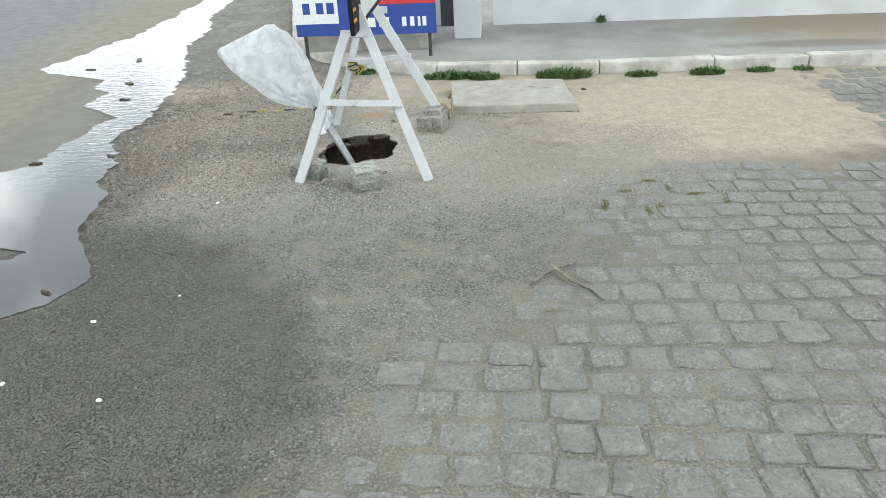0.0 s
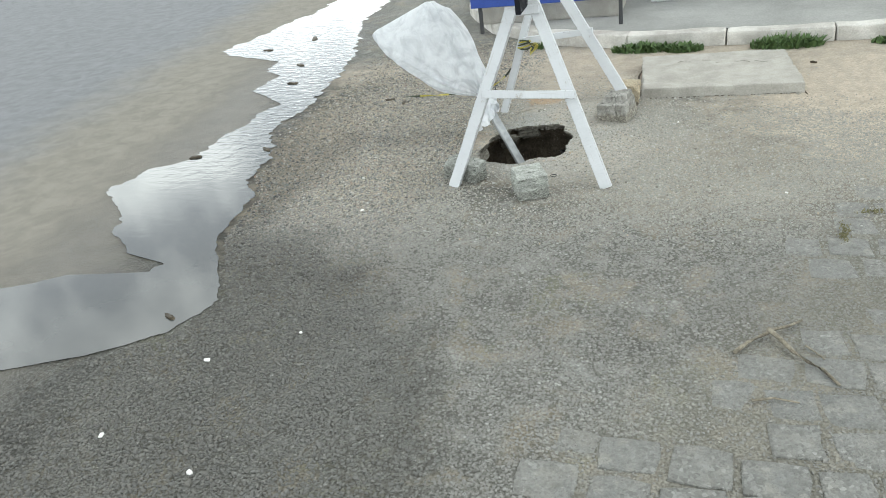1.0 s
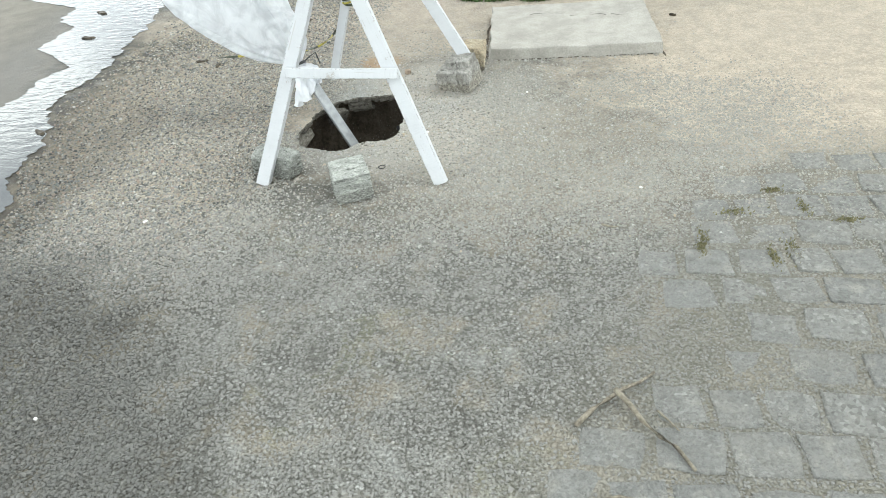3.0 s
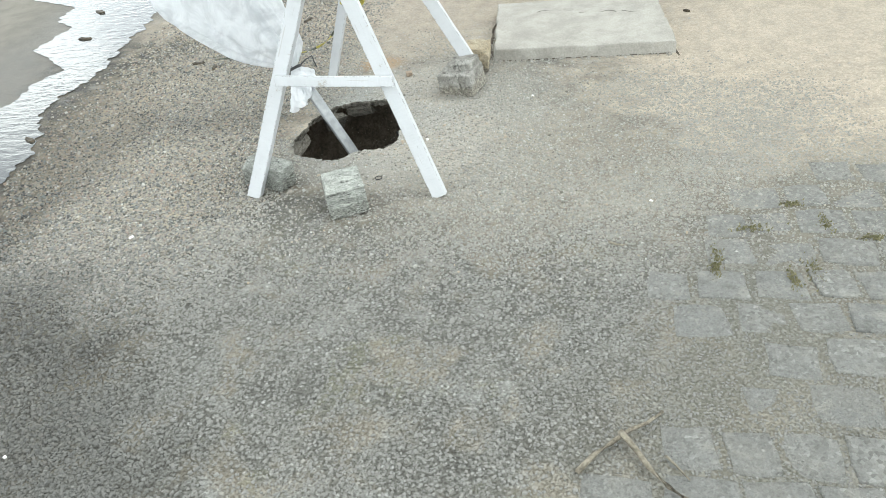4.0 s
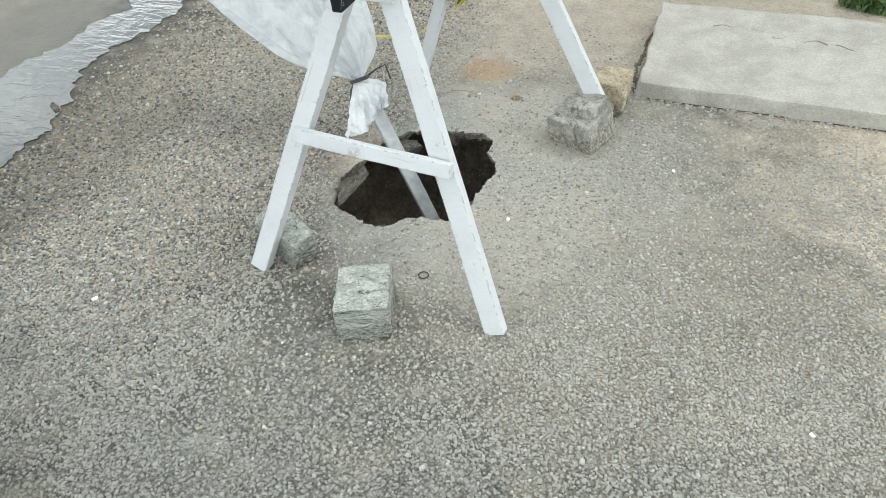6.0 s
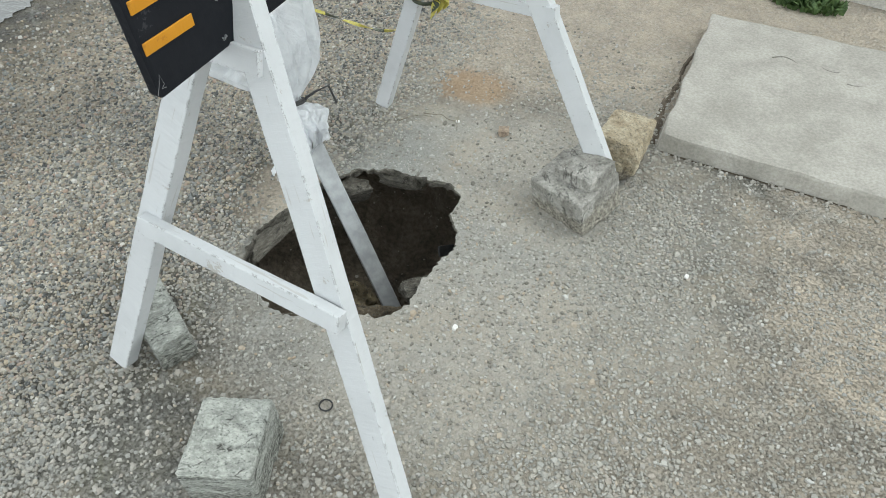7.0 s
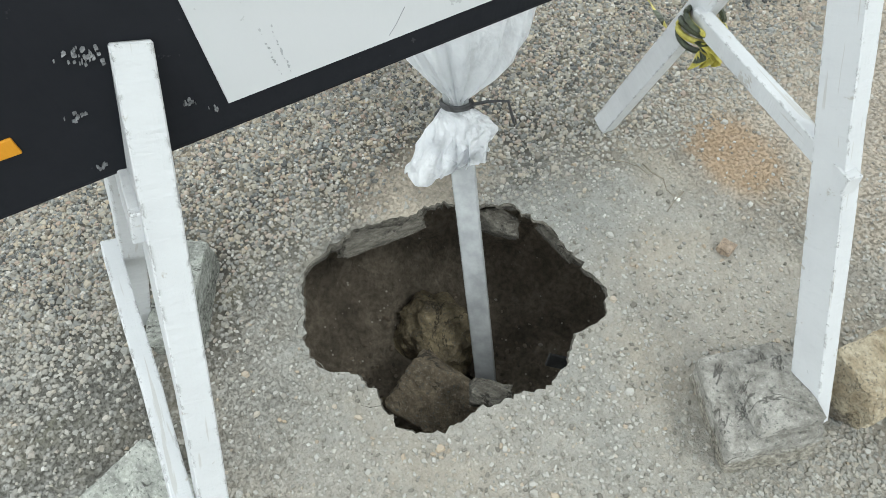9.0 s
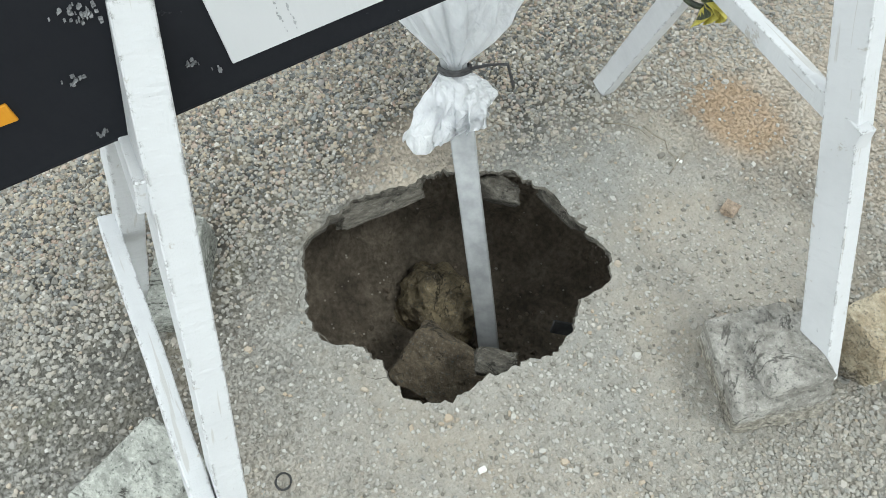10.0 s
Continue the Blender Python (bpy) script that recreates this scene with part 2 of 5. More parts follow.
def stone_material(name, dark, light, spark=0.5, scale=1.0, vary=0.2, streak=False, under=None, level=0.08, cracks=0.0):
    m = Mat(name, 0.88, spec=0.25)
    v = m.local()
    x, y, z = m.xyz(v)
    if streak:
        mp = m.t.nodes.new("ShaderNodeMapping")
        mp.inputs["Scale"].default_value = (0.9, 1.3, 3.2)
        m.t.links.new(v, mp.inputs["Vector"])
        v = mp.outputs[0]
    a = m.noise(22 * scale, 6, 0.65, v, distort=0.4)
    f = m.noise(170 * scale, 3, 0.6, v)
    g = m.noise(80 * scale, 6, 0.75, v)
    col = m.mix(m.step(a, 0.3, 0.7), dark, light)
    if under:
        # a second colour below level, with an uneven edge
        bed = m.step(m.math("ADD", z, m.math("MULTIPLY", m.math("SUBTRACT", a, 0.5), 0.10)), level, level - 0.025)
        col = m.mix(bed, col, m.mix(m.step(g, 0.35, 0.65), under[0], under[1]))
    col = m.mix(m.step(f, 0.58, 0.70, 0.0, spark), col, (0.55, 0.55, 0.52))
    col = m.mix(m.step(f, 0.44, 0.32, 0.0, 0.72), col, (0.07, 0.075, 0.07))
    col = m.hsv(col, 1.0, m.step(g, 0.3, 0.7, 0.75, 1.25))
    h = m.math("ADD", m.math("ADD", a, m.math("MULTIPLY", g, 0.7)), m.math("MULTIPLY", f, 0.3))
    if cracks:
        line = m.step(m.math("ABSOLUTE", m.math("SUBTRACT", m.noise(7 * scale, 5, 0.6, v, distort=1.0), 0.5)), 0.012, 0.003)
        line = m.math("MULTIPLY", line, m.step(m.noise(16, 3, 0.5, v), 0.45, 0.55, 0.0, cracks))
        col = m.mix(line, col, (0.035, 0.032, 0.028))
        h = m.math("SUBTRACT", h, line)
    col = m.hsv(col, 1.0, m.step(m.random(), 0.0, 1.0, 1.0 - vary, 1.0 + vary))
    m.color(col)
    m.bump(h, 0.9, 0.009)
    return m.m


def cobble_material():
    m = Mat("granite_sett", 0.82, spec=0.3)
    a = m.noise(13, 6, 0.65)
    f = m.noise(150, 3, 0.6)
    tone = m.random()
    col = m.mix(tone, (0.212, 0.211, 0.198), (0.270, 0.266, 0.248))
    col = m.mix(m.step(m.cells(9.0, "Distance"), 0.2, 0.7, 0.0, 0.15), col, (0.235, 0.245, 0.24))
    col = m.mix(m.step(a, 0.5, 0.68, 0.0, 0.7), col, (0.385, 0.368, 0.322))
    col = m.mix(m.step(a, 0.47, 0.30, 0.0, 0.75), col, (0.135, 0.132, 0.118))
    g = m.noise(120, 5, 0.75)
    col = m.mix(m.step(g, 0.51, 0.62, 0.0, 0.55), col, (0.125, 0.123, 0.112))
    col = m.mix(m.step(m.noise(3.1, 6, 0.65, distort=0.5), 0.45, 0.68, 0.0, 0.40), col, (0.285, 0.268, 0.228))
    col = m.mix(m.step(f, 0.58, 0.72, 0.0, 0.4), col, (0.42, 0.41, 0.38))
    grit = m.grey(m.cells(95.0))
    dusty = m.step(m.noise(4.0, 5, 0.65, distort=0.4), 0.38, 0.62, 0.15, 0.75)
    col = m.mix(dusty, col, m.ramp(grit, (0.0, (0.130, 0.127, 0.113)), (0.40, (0.222, 0.219, 0.201)), (0.75, (0.285, 0.281, 0.259)), (1.0, (0.44, 0.435, 0.41))))
    m.color(col)
    m.bump(m.math("ADD", m.math("ADD", a, m.math("MULTIPLY", m.cells(95.0, "Distance"), -0.6)), m.math("SUBTRACT", m.math("MULTIPLY", f, 0.4), g)), 0.9, 0.012)
    return m.m


def gravel_material():
    m = Mat("loose_gravel", 0.85, spec=0.3)
    r = m.island()
    col = m.ramp(r, (0.0, (0.045, 0.047, 0.047)), (0.16, (0.12, 0.125, 0.12)), (0.30, (0.33, 0.295, 0.225)), (0.42, (0.165, 0.18, 0.18)), (0.52, (0.27, 0.255, 0.215)), (0.62, (0.10, 0.085, 0.068)), (0.72, (0.37, 0.305, 0.215)), (0.80, (0.19, 0.20, 0.20)), (0.87, (0.275, 0.195, 0.145)), (0.95, (0.36, 0.335, 0.285)), (1.0, (0.45, 0.435, 0.40)))
    col = m.hsv(col, 0.92, 1.09)
    col = m.mix(m.step(m.noise(260, 3, 0.7), 0.45, 0.7, 0.0, 0.3), col, (0.30, 0.285, 0.245))
    x, y, z = m.xyz()
    firm = m.step(m.math("ADD", x, m.math("MULTIPLY", m.math("SUBTRACT", m.noise(9.0, 5, 0.6), 0.5), 0.5)), -1.30, -0.95)
    col = m.mix(m.math("MULTIPLY", firm, 0.60), col, m.mix(m.noise(3.0, 4), (0.290, 0.285, 0.258), (0.420, 0.405, 0.362)))
    front = m.step(y, 3.9, 2.9)
    col = m.mix(m.math("MULTIPLY", front, 0.75), col, m.hsv(col, 0.45, 1.0))
    col = m.mix(m.math("MULTIPLY", front, 0.72), col, m.mix(m.noise(3.0, 4), (0.158, 0.155, 0.141), (0.222, 0.216, 0.195)))
    col = m.mix(damp_mask(m, x, y), col, m.hsv(col, 0.9, 0.48))
    m.color(col)
    return m.m


def painted_wood(name, col, wear=(0.30, 0.27, 0.22), grime=(0.55, 0.56, 0.55), amount=0.6, spec=0.4, along=(1, 1, 0.13), grained=1.0, worn=0.0):
    """Brushed paint on sawn wood: grain, cross ripples, cracks along the grain and chipped edges."""
    m = Mat(name, 0.5, spec=spec)
    v = m.local()

    def stretched(scale):
        mp = m.t.nodes.new("ShaderNodeMapping")
        mp.inputs["Scale"].default_value = scale
        m.t.links.new(v, mp.inputs["Vector"])
        return mp.outputs[0]

    grain = m.noise(70, 5, 0.6, stretched(along))
    spots = m.noise(38, 4, 0.7, v)
    big = m.noise(6, 4, 0.6, v)
    c = m.mix(m.step(big, 0.4, 0.75, 0.0, 0.5), col, grime)
    c = m.mix(m.step(grain, 0.62, 0.72, 0.0, 0.22 * grained), c, grime)
    crack = m.noise(85, 3, 0.5, stretched([0.06 if k < 1 else 1 for k in along]), distort=0.3)
    c = m.mix(m.step(crack, 0.665, 0.69, 0.0, amount * grained), c, wear)
    c = m.mix(m.step(m.math("MULTIPLY", spots, m.math("ADD", big, 0.5)), 0.655, 0.70, 0.0, amount), c, wear)
    ripple = m.noise(90, 3, 0.6, stretched([1.0 if k < 1 else 0.22 for k in along]))
    if worn:
        c = m.mix(m.step(ripple, 0.60, 0.70, 0.0, 0.16), c, grime)
        rnd = m.t.nodes.new("ShaderNodeBevel")
        rnd.samples = 4
        rnd.inputs["Radius"].default_value = 0.0055
        dot = m.t.nodes.new("ShaderNodeVectorMath")
        dot.operation = "DOT_PRODUCT"
        m.t.links.new(rnd.outputs[0], dot.inputs[0])
        m.t.links.new(m.geo.outputs["Normal"], dot.inputs[1])
        edge = m.step(dot.outputs["Value"], 0.995, 0.93)
        nick = m.step(m.noise(60, 5, 0.75, v), 0.515, 0.56)
        c = m.mix(m.math("MULTIPLY", m.math("MULTIPLY", edge, nick), worn), c, (0.17, 0.165, 0.155))
        chip = m.math("MULTIPLY", m.step(m.noise(48, 5, 0.7, v, distort=0.6), 0.67, 0.69), m.step(m.noise(5, 3, 0.5, v), 0.48, 0.56))
        c = m.mix(m.math("MULTIPLY", chip, worn), c, (0.22, 0.225, 0.225))
    m.color(c)
    m.rough(m.step(spots, 0.3, 0.7, 0.42, 0.68))
    m.bump(m.math("ADD", m.math("ADD", m.math("MULTIPLY", grain, grained), ripple), m.math("MULTIPLY", spots, 0.5)), 0.5 if grained else 0.15, 0.004)
    return m.m


def simple(name, col, col2, rough=0.7, scale=20.0, bump=0.3, metal=0.0, fine=120.0):
    m = Mat(name, rough, metal)
    v = m.local()
    a = m.noise(scale, 5, 0.6, v)
    f = m.noise(fine, 3, 0.6, v)
    c = m.mix(m.step(a, 0.3, 0.7), col, col2)
    c = m.hsv(c, 1.0, m.step(f, 0.25, 0.75, 0.85, 1.15))
    m.color(c)
    m.bump(m.math("ADD", a, m.math("MULTIPLY", f, 0.3)), bump, 0.006)
    return m.m


def soil_material():
    m = Mat("damp_dark_soil", 0.9, spec=0.2)
    a = m.noise(11, 6, 0.65)
    f = m.noise(70, 4, 0.6)
    grit = m.cells(90.0, "Distance")
    pick = m.grey(m.cells(90.0))
    c = m.mix(m.step(a, 0.3, 0.7), (0.074, 0.061, 0.047), (0.145, 0.121, 0.093))
    c = m.hsv(c, 1.0, m.step(f, 0.25, 0.75, 0.7, 1.3))
    c = m.mix(m.math("MULTIPLY", m.step(pick, 0.82, 0.86), m.step(grit, 0.35, 0.2)), c, (0.30, 0.27, 0.23))
    m.color(c)
    m.bump(m.math("ADD", a, m.math("MULTIPLY", f, 0.6)), 0.9, 0.02)
    return m.m


def plastic_film(name="thin_white_plastic", clear=1.0):
    m = Mat(name, 0.32, spec=0.5)
    v = m.local()
    a = m.noise(9, 5, 0.6, v, distort=1.2)
    m.color(m.mix(m.step(a, 0.3, 0.75), (0.90, 0.91, 0.92), (0.76, 0.78, 0.81)))
    m.bump(m.math("ADD", m.noise(16, 6, 0.65, v, distort=2.0), m.math("MULTIPLY", m.math("ABSOLUTE", m.math("SUBTRACT", m.noise(11, 4, 0.55, v, distort=1.5), 0.5)), 2.2)), 0.9, 0.02)
    tr = m.t.nodes.new("ShaderNodeBsdfTranslucent")
    tr.inputs["Color"].default_value = (0.86, 0.88, 0.9, 1)
    tp = m.t.nodes.new("ShaderNodeBsdfTransparent")
    mx = m.t.nodes.new("ShaderNodeMixShader")
    mx.inputs["Fac"].default_value = 0.5 if clear else 0.25
    mx2 = m.t.nodes.new("ShaderNodeMixShader")
    m.put(m.step(a, 0.35, 0.7, 0.12 * clear, 0.34 * clear), mx2.inputs["Fac"])
    m.t.links.new(m.b.outputs[0], mx.inputs[1])
    m.t.links.new(tr.outputs[0], mx.inputs[2])
    m.t.links.new(mx.outputs[0], mx2.inputs[1])
    m.t.links.new(tp.outputs[0], mx2.inputs[2])
    m.t.links.new(mx2.outputs[0], m.out.inputs["Surface"])
    return m.m


def water_material():
    m = Mat("gutter_water", 0.04, spec=0.5)
    x, y, z = m.xyz()
    mp = m.t.nodes.new("ShaderNodeMapping")
    mp.inputs["Scale"].default_value = (1.0, 2.2, 1.0)
    m.t.links.new(m.world_pos(), mp.inputs["Vector"])
    rip = m.noise(9.0, 3, 0.5, mp.outputs[0], distort=0.5)
    flow = m.step(y, 3.6, 5.0)
    m.color(m.mix(m.noise(3.0), (0.035, 0.037, 0.037), (0.065, 0.065, 0.060)))
    m.b.inputs["IOR"].default_value = 1.6
    m.bump(m.math("MULTIPLY", rip, m.math("ADD", 0.03, m.math("MULTIPLY", flow, 0.9))), 0.35, 0.012)
    return m.m


M_GROUND = ground_material()
# the granite is darker towards the bottom, below 7.5 cm
M_GRANITE = stone_material("split_granite", (0.235, 0.242, 0.218), (0.44, 0.45, 0.41), 0.7, 1.0, 0.1, True, ((0.13, 0.132, 0.115), (0.33, 0.335, 0.30)), 0.075, 0.8)
M_GREY_ROCK = stone_material("grey_field_stone", (0.180, 0.172, 0.152), (0.365, 0.352, 0.322), 0.3, 0.8, 0.1, False, ((0.155, 0.142, 0.118), (0.31, 0.288, 0.242)), 0.082, 0.6)
M_TAN_ROCK = stone_material("tan_sandstone", (0.33, 0.265, 0.175), (0.52, 0.455, 0.335), 0.35, 1.2, 0.1, False, ((0.13, 0.11, 0.085), (0.28, 0.25, 0.20)), 0.058, 0.35)
M_PEBBLE = stone_material("brown_pebble", (0.27, 0.205, 0.15), (0.40, 0.32, 0.25), 0.2, 1.5, 0.1)
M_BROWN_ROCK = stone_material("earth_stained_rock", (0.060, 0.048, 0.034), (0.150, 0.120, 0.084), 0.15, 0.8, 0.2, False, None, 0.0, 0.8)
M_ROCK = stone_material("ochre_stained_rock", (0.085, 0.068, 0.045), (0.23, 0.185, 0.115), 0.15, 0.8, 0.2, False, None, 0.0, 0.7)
M_CRUST = stone_material("broken_asphalt_edge", (0.095, 0.085, 0.07), (0.21, 0.195, 0.165), 0.2, 0.8, 0.2, True, None, 0.0, 0.7)
M_COBBLE = cobble_material()
M_GRAVEL = gravel_material()
M_WHITE = painted_wood("white_painted_wood", (0.52, 0.53, 0.54), grime=(0.40, 0.41, 0.42), grained=0.6, worn=0.8)
M_BLACK = painted_wood("black_painted_board", (0.014, 0.015, 0.018), (0.09, 0.092, 0.095), (0.020, 0.021, 0.025), 0.30, 0.06, (1, 0.13, 1), 0.0)
M_PANEL = painted_wood("white_lettering_panel", (0.50, 0.51, 0.52), (0.20, 0.20, 0.20), (0.46, 0.47, 0.48), 0.35, 0.3, (1, 0.13, 1), 0.0)
M_ORANGE = painted_wood("orange_stripe_tape", (0.53, 0.228, 0.014), (0.33, 0.14, 0.025), (0.46, 0.195, 0.014), 0.5, 0.3, (1, 0.13, 1), 0.2)
M_SOIL = soil_material()
M_FILM = plastic_film()
M_FOLD = plastic_film("gathered_white_plastic", 0.0)
M_WATER = water_material()
M_CONCRETE = simple("cast_concrete", (0.285, 0.270, 0.238), (0.375, 0.357, 0.320), 0.9, 9.0, 0.7, 0.0, 120.0)
M_SCORED = simple("scored_concrete", (0.15, 0.14, 0.12), (0.22, 0.205, 0.18), 0.9, 30.0, 0.5)


def pavement_material():
    m = Mat("trodden_pavement", 0.9, spec=0.25)
    x, y, z = m.xyz()
    a = m.noise(2.2, 5, 0.6)
    f = m.noise(90, 3, 0.6)
    c = m.mix(m.step(a, 0.3, 0.7), (0.235, 0.235, 0.222), (0.305, 0.303, 0.288))
    d = m.math("MULTIPLY", blob(m, x, y, 4.4, 7.9, 1.9, 1.0, 0.35, m.noise(1.7, 5, 0.6), 1.2), 0.8)
    c = m.mix(d, c, (0.27, 0.225, 0.165))
    e = m.math("MULTIPLY", blob(m, x, y, 3.1, 6.95, 0.8, 0.16, 0.4, m.noise(3.0, 5, 0.6), 1.0), 0.6)
    c = m.mix(e, c, (0.15, 0.135, 0.11))
    c = m.hsv(c, 1.0, m.step(f, 0.25, 0.75, 0.85, 1.15))
    m.color(c)
    m.bump(m.math("ADD", a, m.math("MULTIPLY", f, 0.3)), 0.4, 0.006)
    return m.m


M_PAVEMENT = pavement_material()
M_KERB = simple("whitewashed_kerb", (0.33, 0.31, 0.28), (0.55, 0.53, 0.49), 0.9, 5.0, 0.6)
M_WALL = simple("whitewashed_wall", (0.50, 0.51, 0.51), (0.60, 0.61, 0.61), 0.9, 2.0, 0.3)
M_POLE = simple("grey_painted_slat", (0.30, 0.31, 0.315), (0.37, 0.38, 0.385), 0.6, 12.0, 0.2, 0.0, 30.0)
M_SCRAPE = simple("scraped_primer", (0.13, 0.135, 0.14), (0.23, 0.235, 0.24), 0.8, 60.0, 0.3)
M_WIRE = simple("dark_tie_wire", (0.03, 0.03, 0.032), (0.06, 0.06, 0.06), 0.6)
M_YELLOW = simple("yellow_tape", (0.33, 0.29, 0.05), (0.48, 0.42, 0.09), 0.45, 30, 0.3)
M_BLACKTAPE = simple("black_tape", (0.02, 0.025, 0.018), (0.05, 0.06, 0.03), 0.45, 30, 0.3)
M_TWIG = simple("dry_twig_bark", (0.13, 0.112, 0.085), (0.27, 0.24, 0.185), 0.85, 30, 0.5)
M_LEAF = simple("weed_leaves", (0.045, 0.085, 0.028), (0.10, 0.16, 0.05), 0.7, 40, 0.2)
M_BLUE = simple("blue_sign_face", (0.022, 0.055, 0.26), (0.03, 0.07, 0.30), 0.5, 4, 0.1)
M_RED = simple("red_sign_strip", (0.50, 0.03, 0.04), (0.55, 0.05, 0.05), 0.5, 4, 0.1)
M_SIGNWHITE = simple("white_sign_print", (0.72, 0.73, 0.75), (0.78, 0.79, 0.80), 0.5, 4, 0.1)
M_DARK = simple("dark_opening", (0.03, 0.032, 0.035), (0.05, 0.05, 0.052), 0.6, 4, 0.1)
M_PALE = simple("white_debris", (0.66, 0.65, 0.62), (0.74, 0.73, 0.70), 0.7, 40, 0.3)
M_RUBBER = simple("black_rubber", (0.02, 0.02, 0.02), (0.04, 0.04, 0.04), 0.6, 40, 0.2)


# ---- mesh helpers ----
def mesh_of(name, bm, material, smooth=False):
    me = bpy.data.meshes.new(name)
    bm.normal_update()
    bm.to_mesh(me)
    bm.free()
    me.materials.append(material)
    if smooth:
        for p in me.polygons:
            p.use_smooth = True
    return me


def thing(name, label, category, bm=None, material=None, at=(0, 0, 0), kind="", group="", smooth=False):
    ob = new(name, mesh_of(name, bm, material, smooth) if bm else None)
    ob.location = at
    return tagged(ob, label, category, group, kind)


def part(name, bm, material, parent, label="", smooth=False, kind=""):
    ob = new(name, mesh_of(name, bm, material, smooth))
    ob.parent = parent
    if label or kind:
        tagged(ob, label, "", "", kind)
    return ob


def box(sx, sy, sz, bevel=0.003, seg=1, m=Matrix(), jitter=0.0, rnd=None):
    bm = bmesh.new()
    bmesh.ops.create_cube(bm, size=1.0, matrix=Matrix.Diagonal((sx, sy, sz, 1)))
    if jitter:
        for v in bm.verts:
            v.co += Vector([rnd.uniform(-jitter, jitter) for _ in range(3)])
    if bevel:
        bmesh.ops.bevel(bm, geom=list(bm.edges), offset=bevel, segments=seg, affect="EDGES", profile=0.6)
    bm.transform(m)
    return bm


def beam(a, b, wide, thick, side, bevel=0.003, cuts=8, rough=0.0012):
    """A sawn timber from a to b; side is the direction of its wide face's width."""
    a, b = Vector(a), Vector(b)
    up = (b - a).normalized()
    s = Vector(side)
    s = (s - up * s.dot(up)).normalized()
    n = up.cross(s)
    bm = box(wide, thick, (b - a).length, bevel)
    for i in range(1, cuts):
        z = (-0.5 + i / cuts) * (b - a).length
        g = list(bm.verts) + list(bm.edges) + list(bm.faces)
        bmesh.ops.bisect_plane(bm, geom=g, plane_co=(0, 0, z), plane_no=(0, 0, 1))
    for v in bm.verts:
        v.co.x += rough * 2 * (noise.noise(v.co * 9 + a) )
        v.co.y += rough * 2 * (noise.noise(v.co * 9 + b))
    return bm, Matrix.Translation((a + b) / 2) @ Matrix((s, n, up)).transposed().to_4x4()


def boulder(sx, sy, sz, seed, cut=5, rough=0.12, levels=3, amp=0.06, ridge=0.0):
    """A broken stone: a box with chipped corners and an uneven surface, standing on z = 0."""
    rnd = random.Random(seed)
    bm = bmesh.new()
    bmesh.ops.create_cube(bm, size=1.0)
    for v in bm.verts:
        v.co += Vector([rnd.uniform(-rough, rough) for _ in range(3)])
    for _ in range(cut):
        d = Vector([rnd.choice((-1, 1)) * rnd.uniform(0.5, 1) for _ in range(3)]).normalized()
        g = list(bm.verts) + list(bm.edges) + list(bm.faces)
        r = bmesh.ops.bisect_plane(bm, geom=g, plane_co=d * rnd.uniform(0.60, 0.72), plane_no=d, clear_outer=True)
        edges = [e for e in r["geom_cut"] if isinstance(e, bmesh.types.BMEdge)]
        if edges:
            bmesh.ops.contextual_create(bm, geom=edges)
    bmesh.ops.bevel(bm, geom=list(bm.edges), offset=0.03, segments=1, affect="EDGES")
    bmesh.ops.triangulate(bm, faces=list(bm.faces))
    for _ in range(levels):
        bmesh.ops.subdivide_edges(bm, edges=list(bm.edges), cuts=1, use_grid_fill=True)
    off = Vector((seed * 3.1, seed * 1.7, 0))
    for v in bm.verts:
        n = noise.fractal(v.co * 3.2 + off, 1.0, 2.0, 5)
        q = noise.ridged_multi_fractal(Vector((v.co.x, v.co.y, v.co.z * 2.4)) * 2.0 + off, 1.0, 2.0, 4, 1.0, 2.0) if ridge else 0.0
        step = 0.0
        if ridge:
            bed = math.floor((v.co.z + 0.25 * v.co.x) * 4.5 + 0.8 * n + 3)
            step = 0.055 * noise.noise(Vector((bed * 7.3, seed, 0.5)))
        v.co *= 1 + amp * n + ridge * (q - 1.0) + step
        v.co += 0.022 * noise.noise_vector(v.co * 11 + off)
    bm.transform(Matrix.Diagonal((sx, sy, sz, 1)))
    low = min(v.co.z for v in bm.verts)
    for v in bm.verts:
        v.co.z -= low
    return bm


def lump(sx, sy, sz, seed):
    """A rounded, weathered rock with broken ledges, standing on z = 0."""
    bm = bmesh.new()
    bmesh.ops.create_icosphere(bm, subdivisions=5, radius=0.5)
    off = Vector((seed * 3.1, seed * 1.7, 0))
    for v in bm.verts:
        d = v.co.normalized()
        n = noise.fractal(d * 1.6 + off, 0.9, 2.1, 6)
        q = noise.ridged_multi_fractal(d * 1.7 + off, 0.9, 2.1, 5, 1.0, 2.0)
        ledge = noise.noise(Vector((math.floor((d.z + 0.5 * d.x + 0.25 * n) * 3.5) * 5.1, seed, 0.3)))
        v.co *= 1 + 0.20 * n - 0.07 * (q - 1.0) + 0.06 * ledge
        v.co = Vector((v.co.x * sx, v.co.y * sy, v.co.z * sz))
    low = min(v.co.z for v in bm.verts)
    for v in bm.verts:
        v.co.z -= low
    return bm


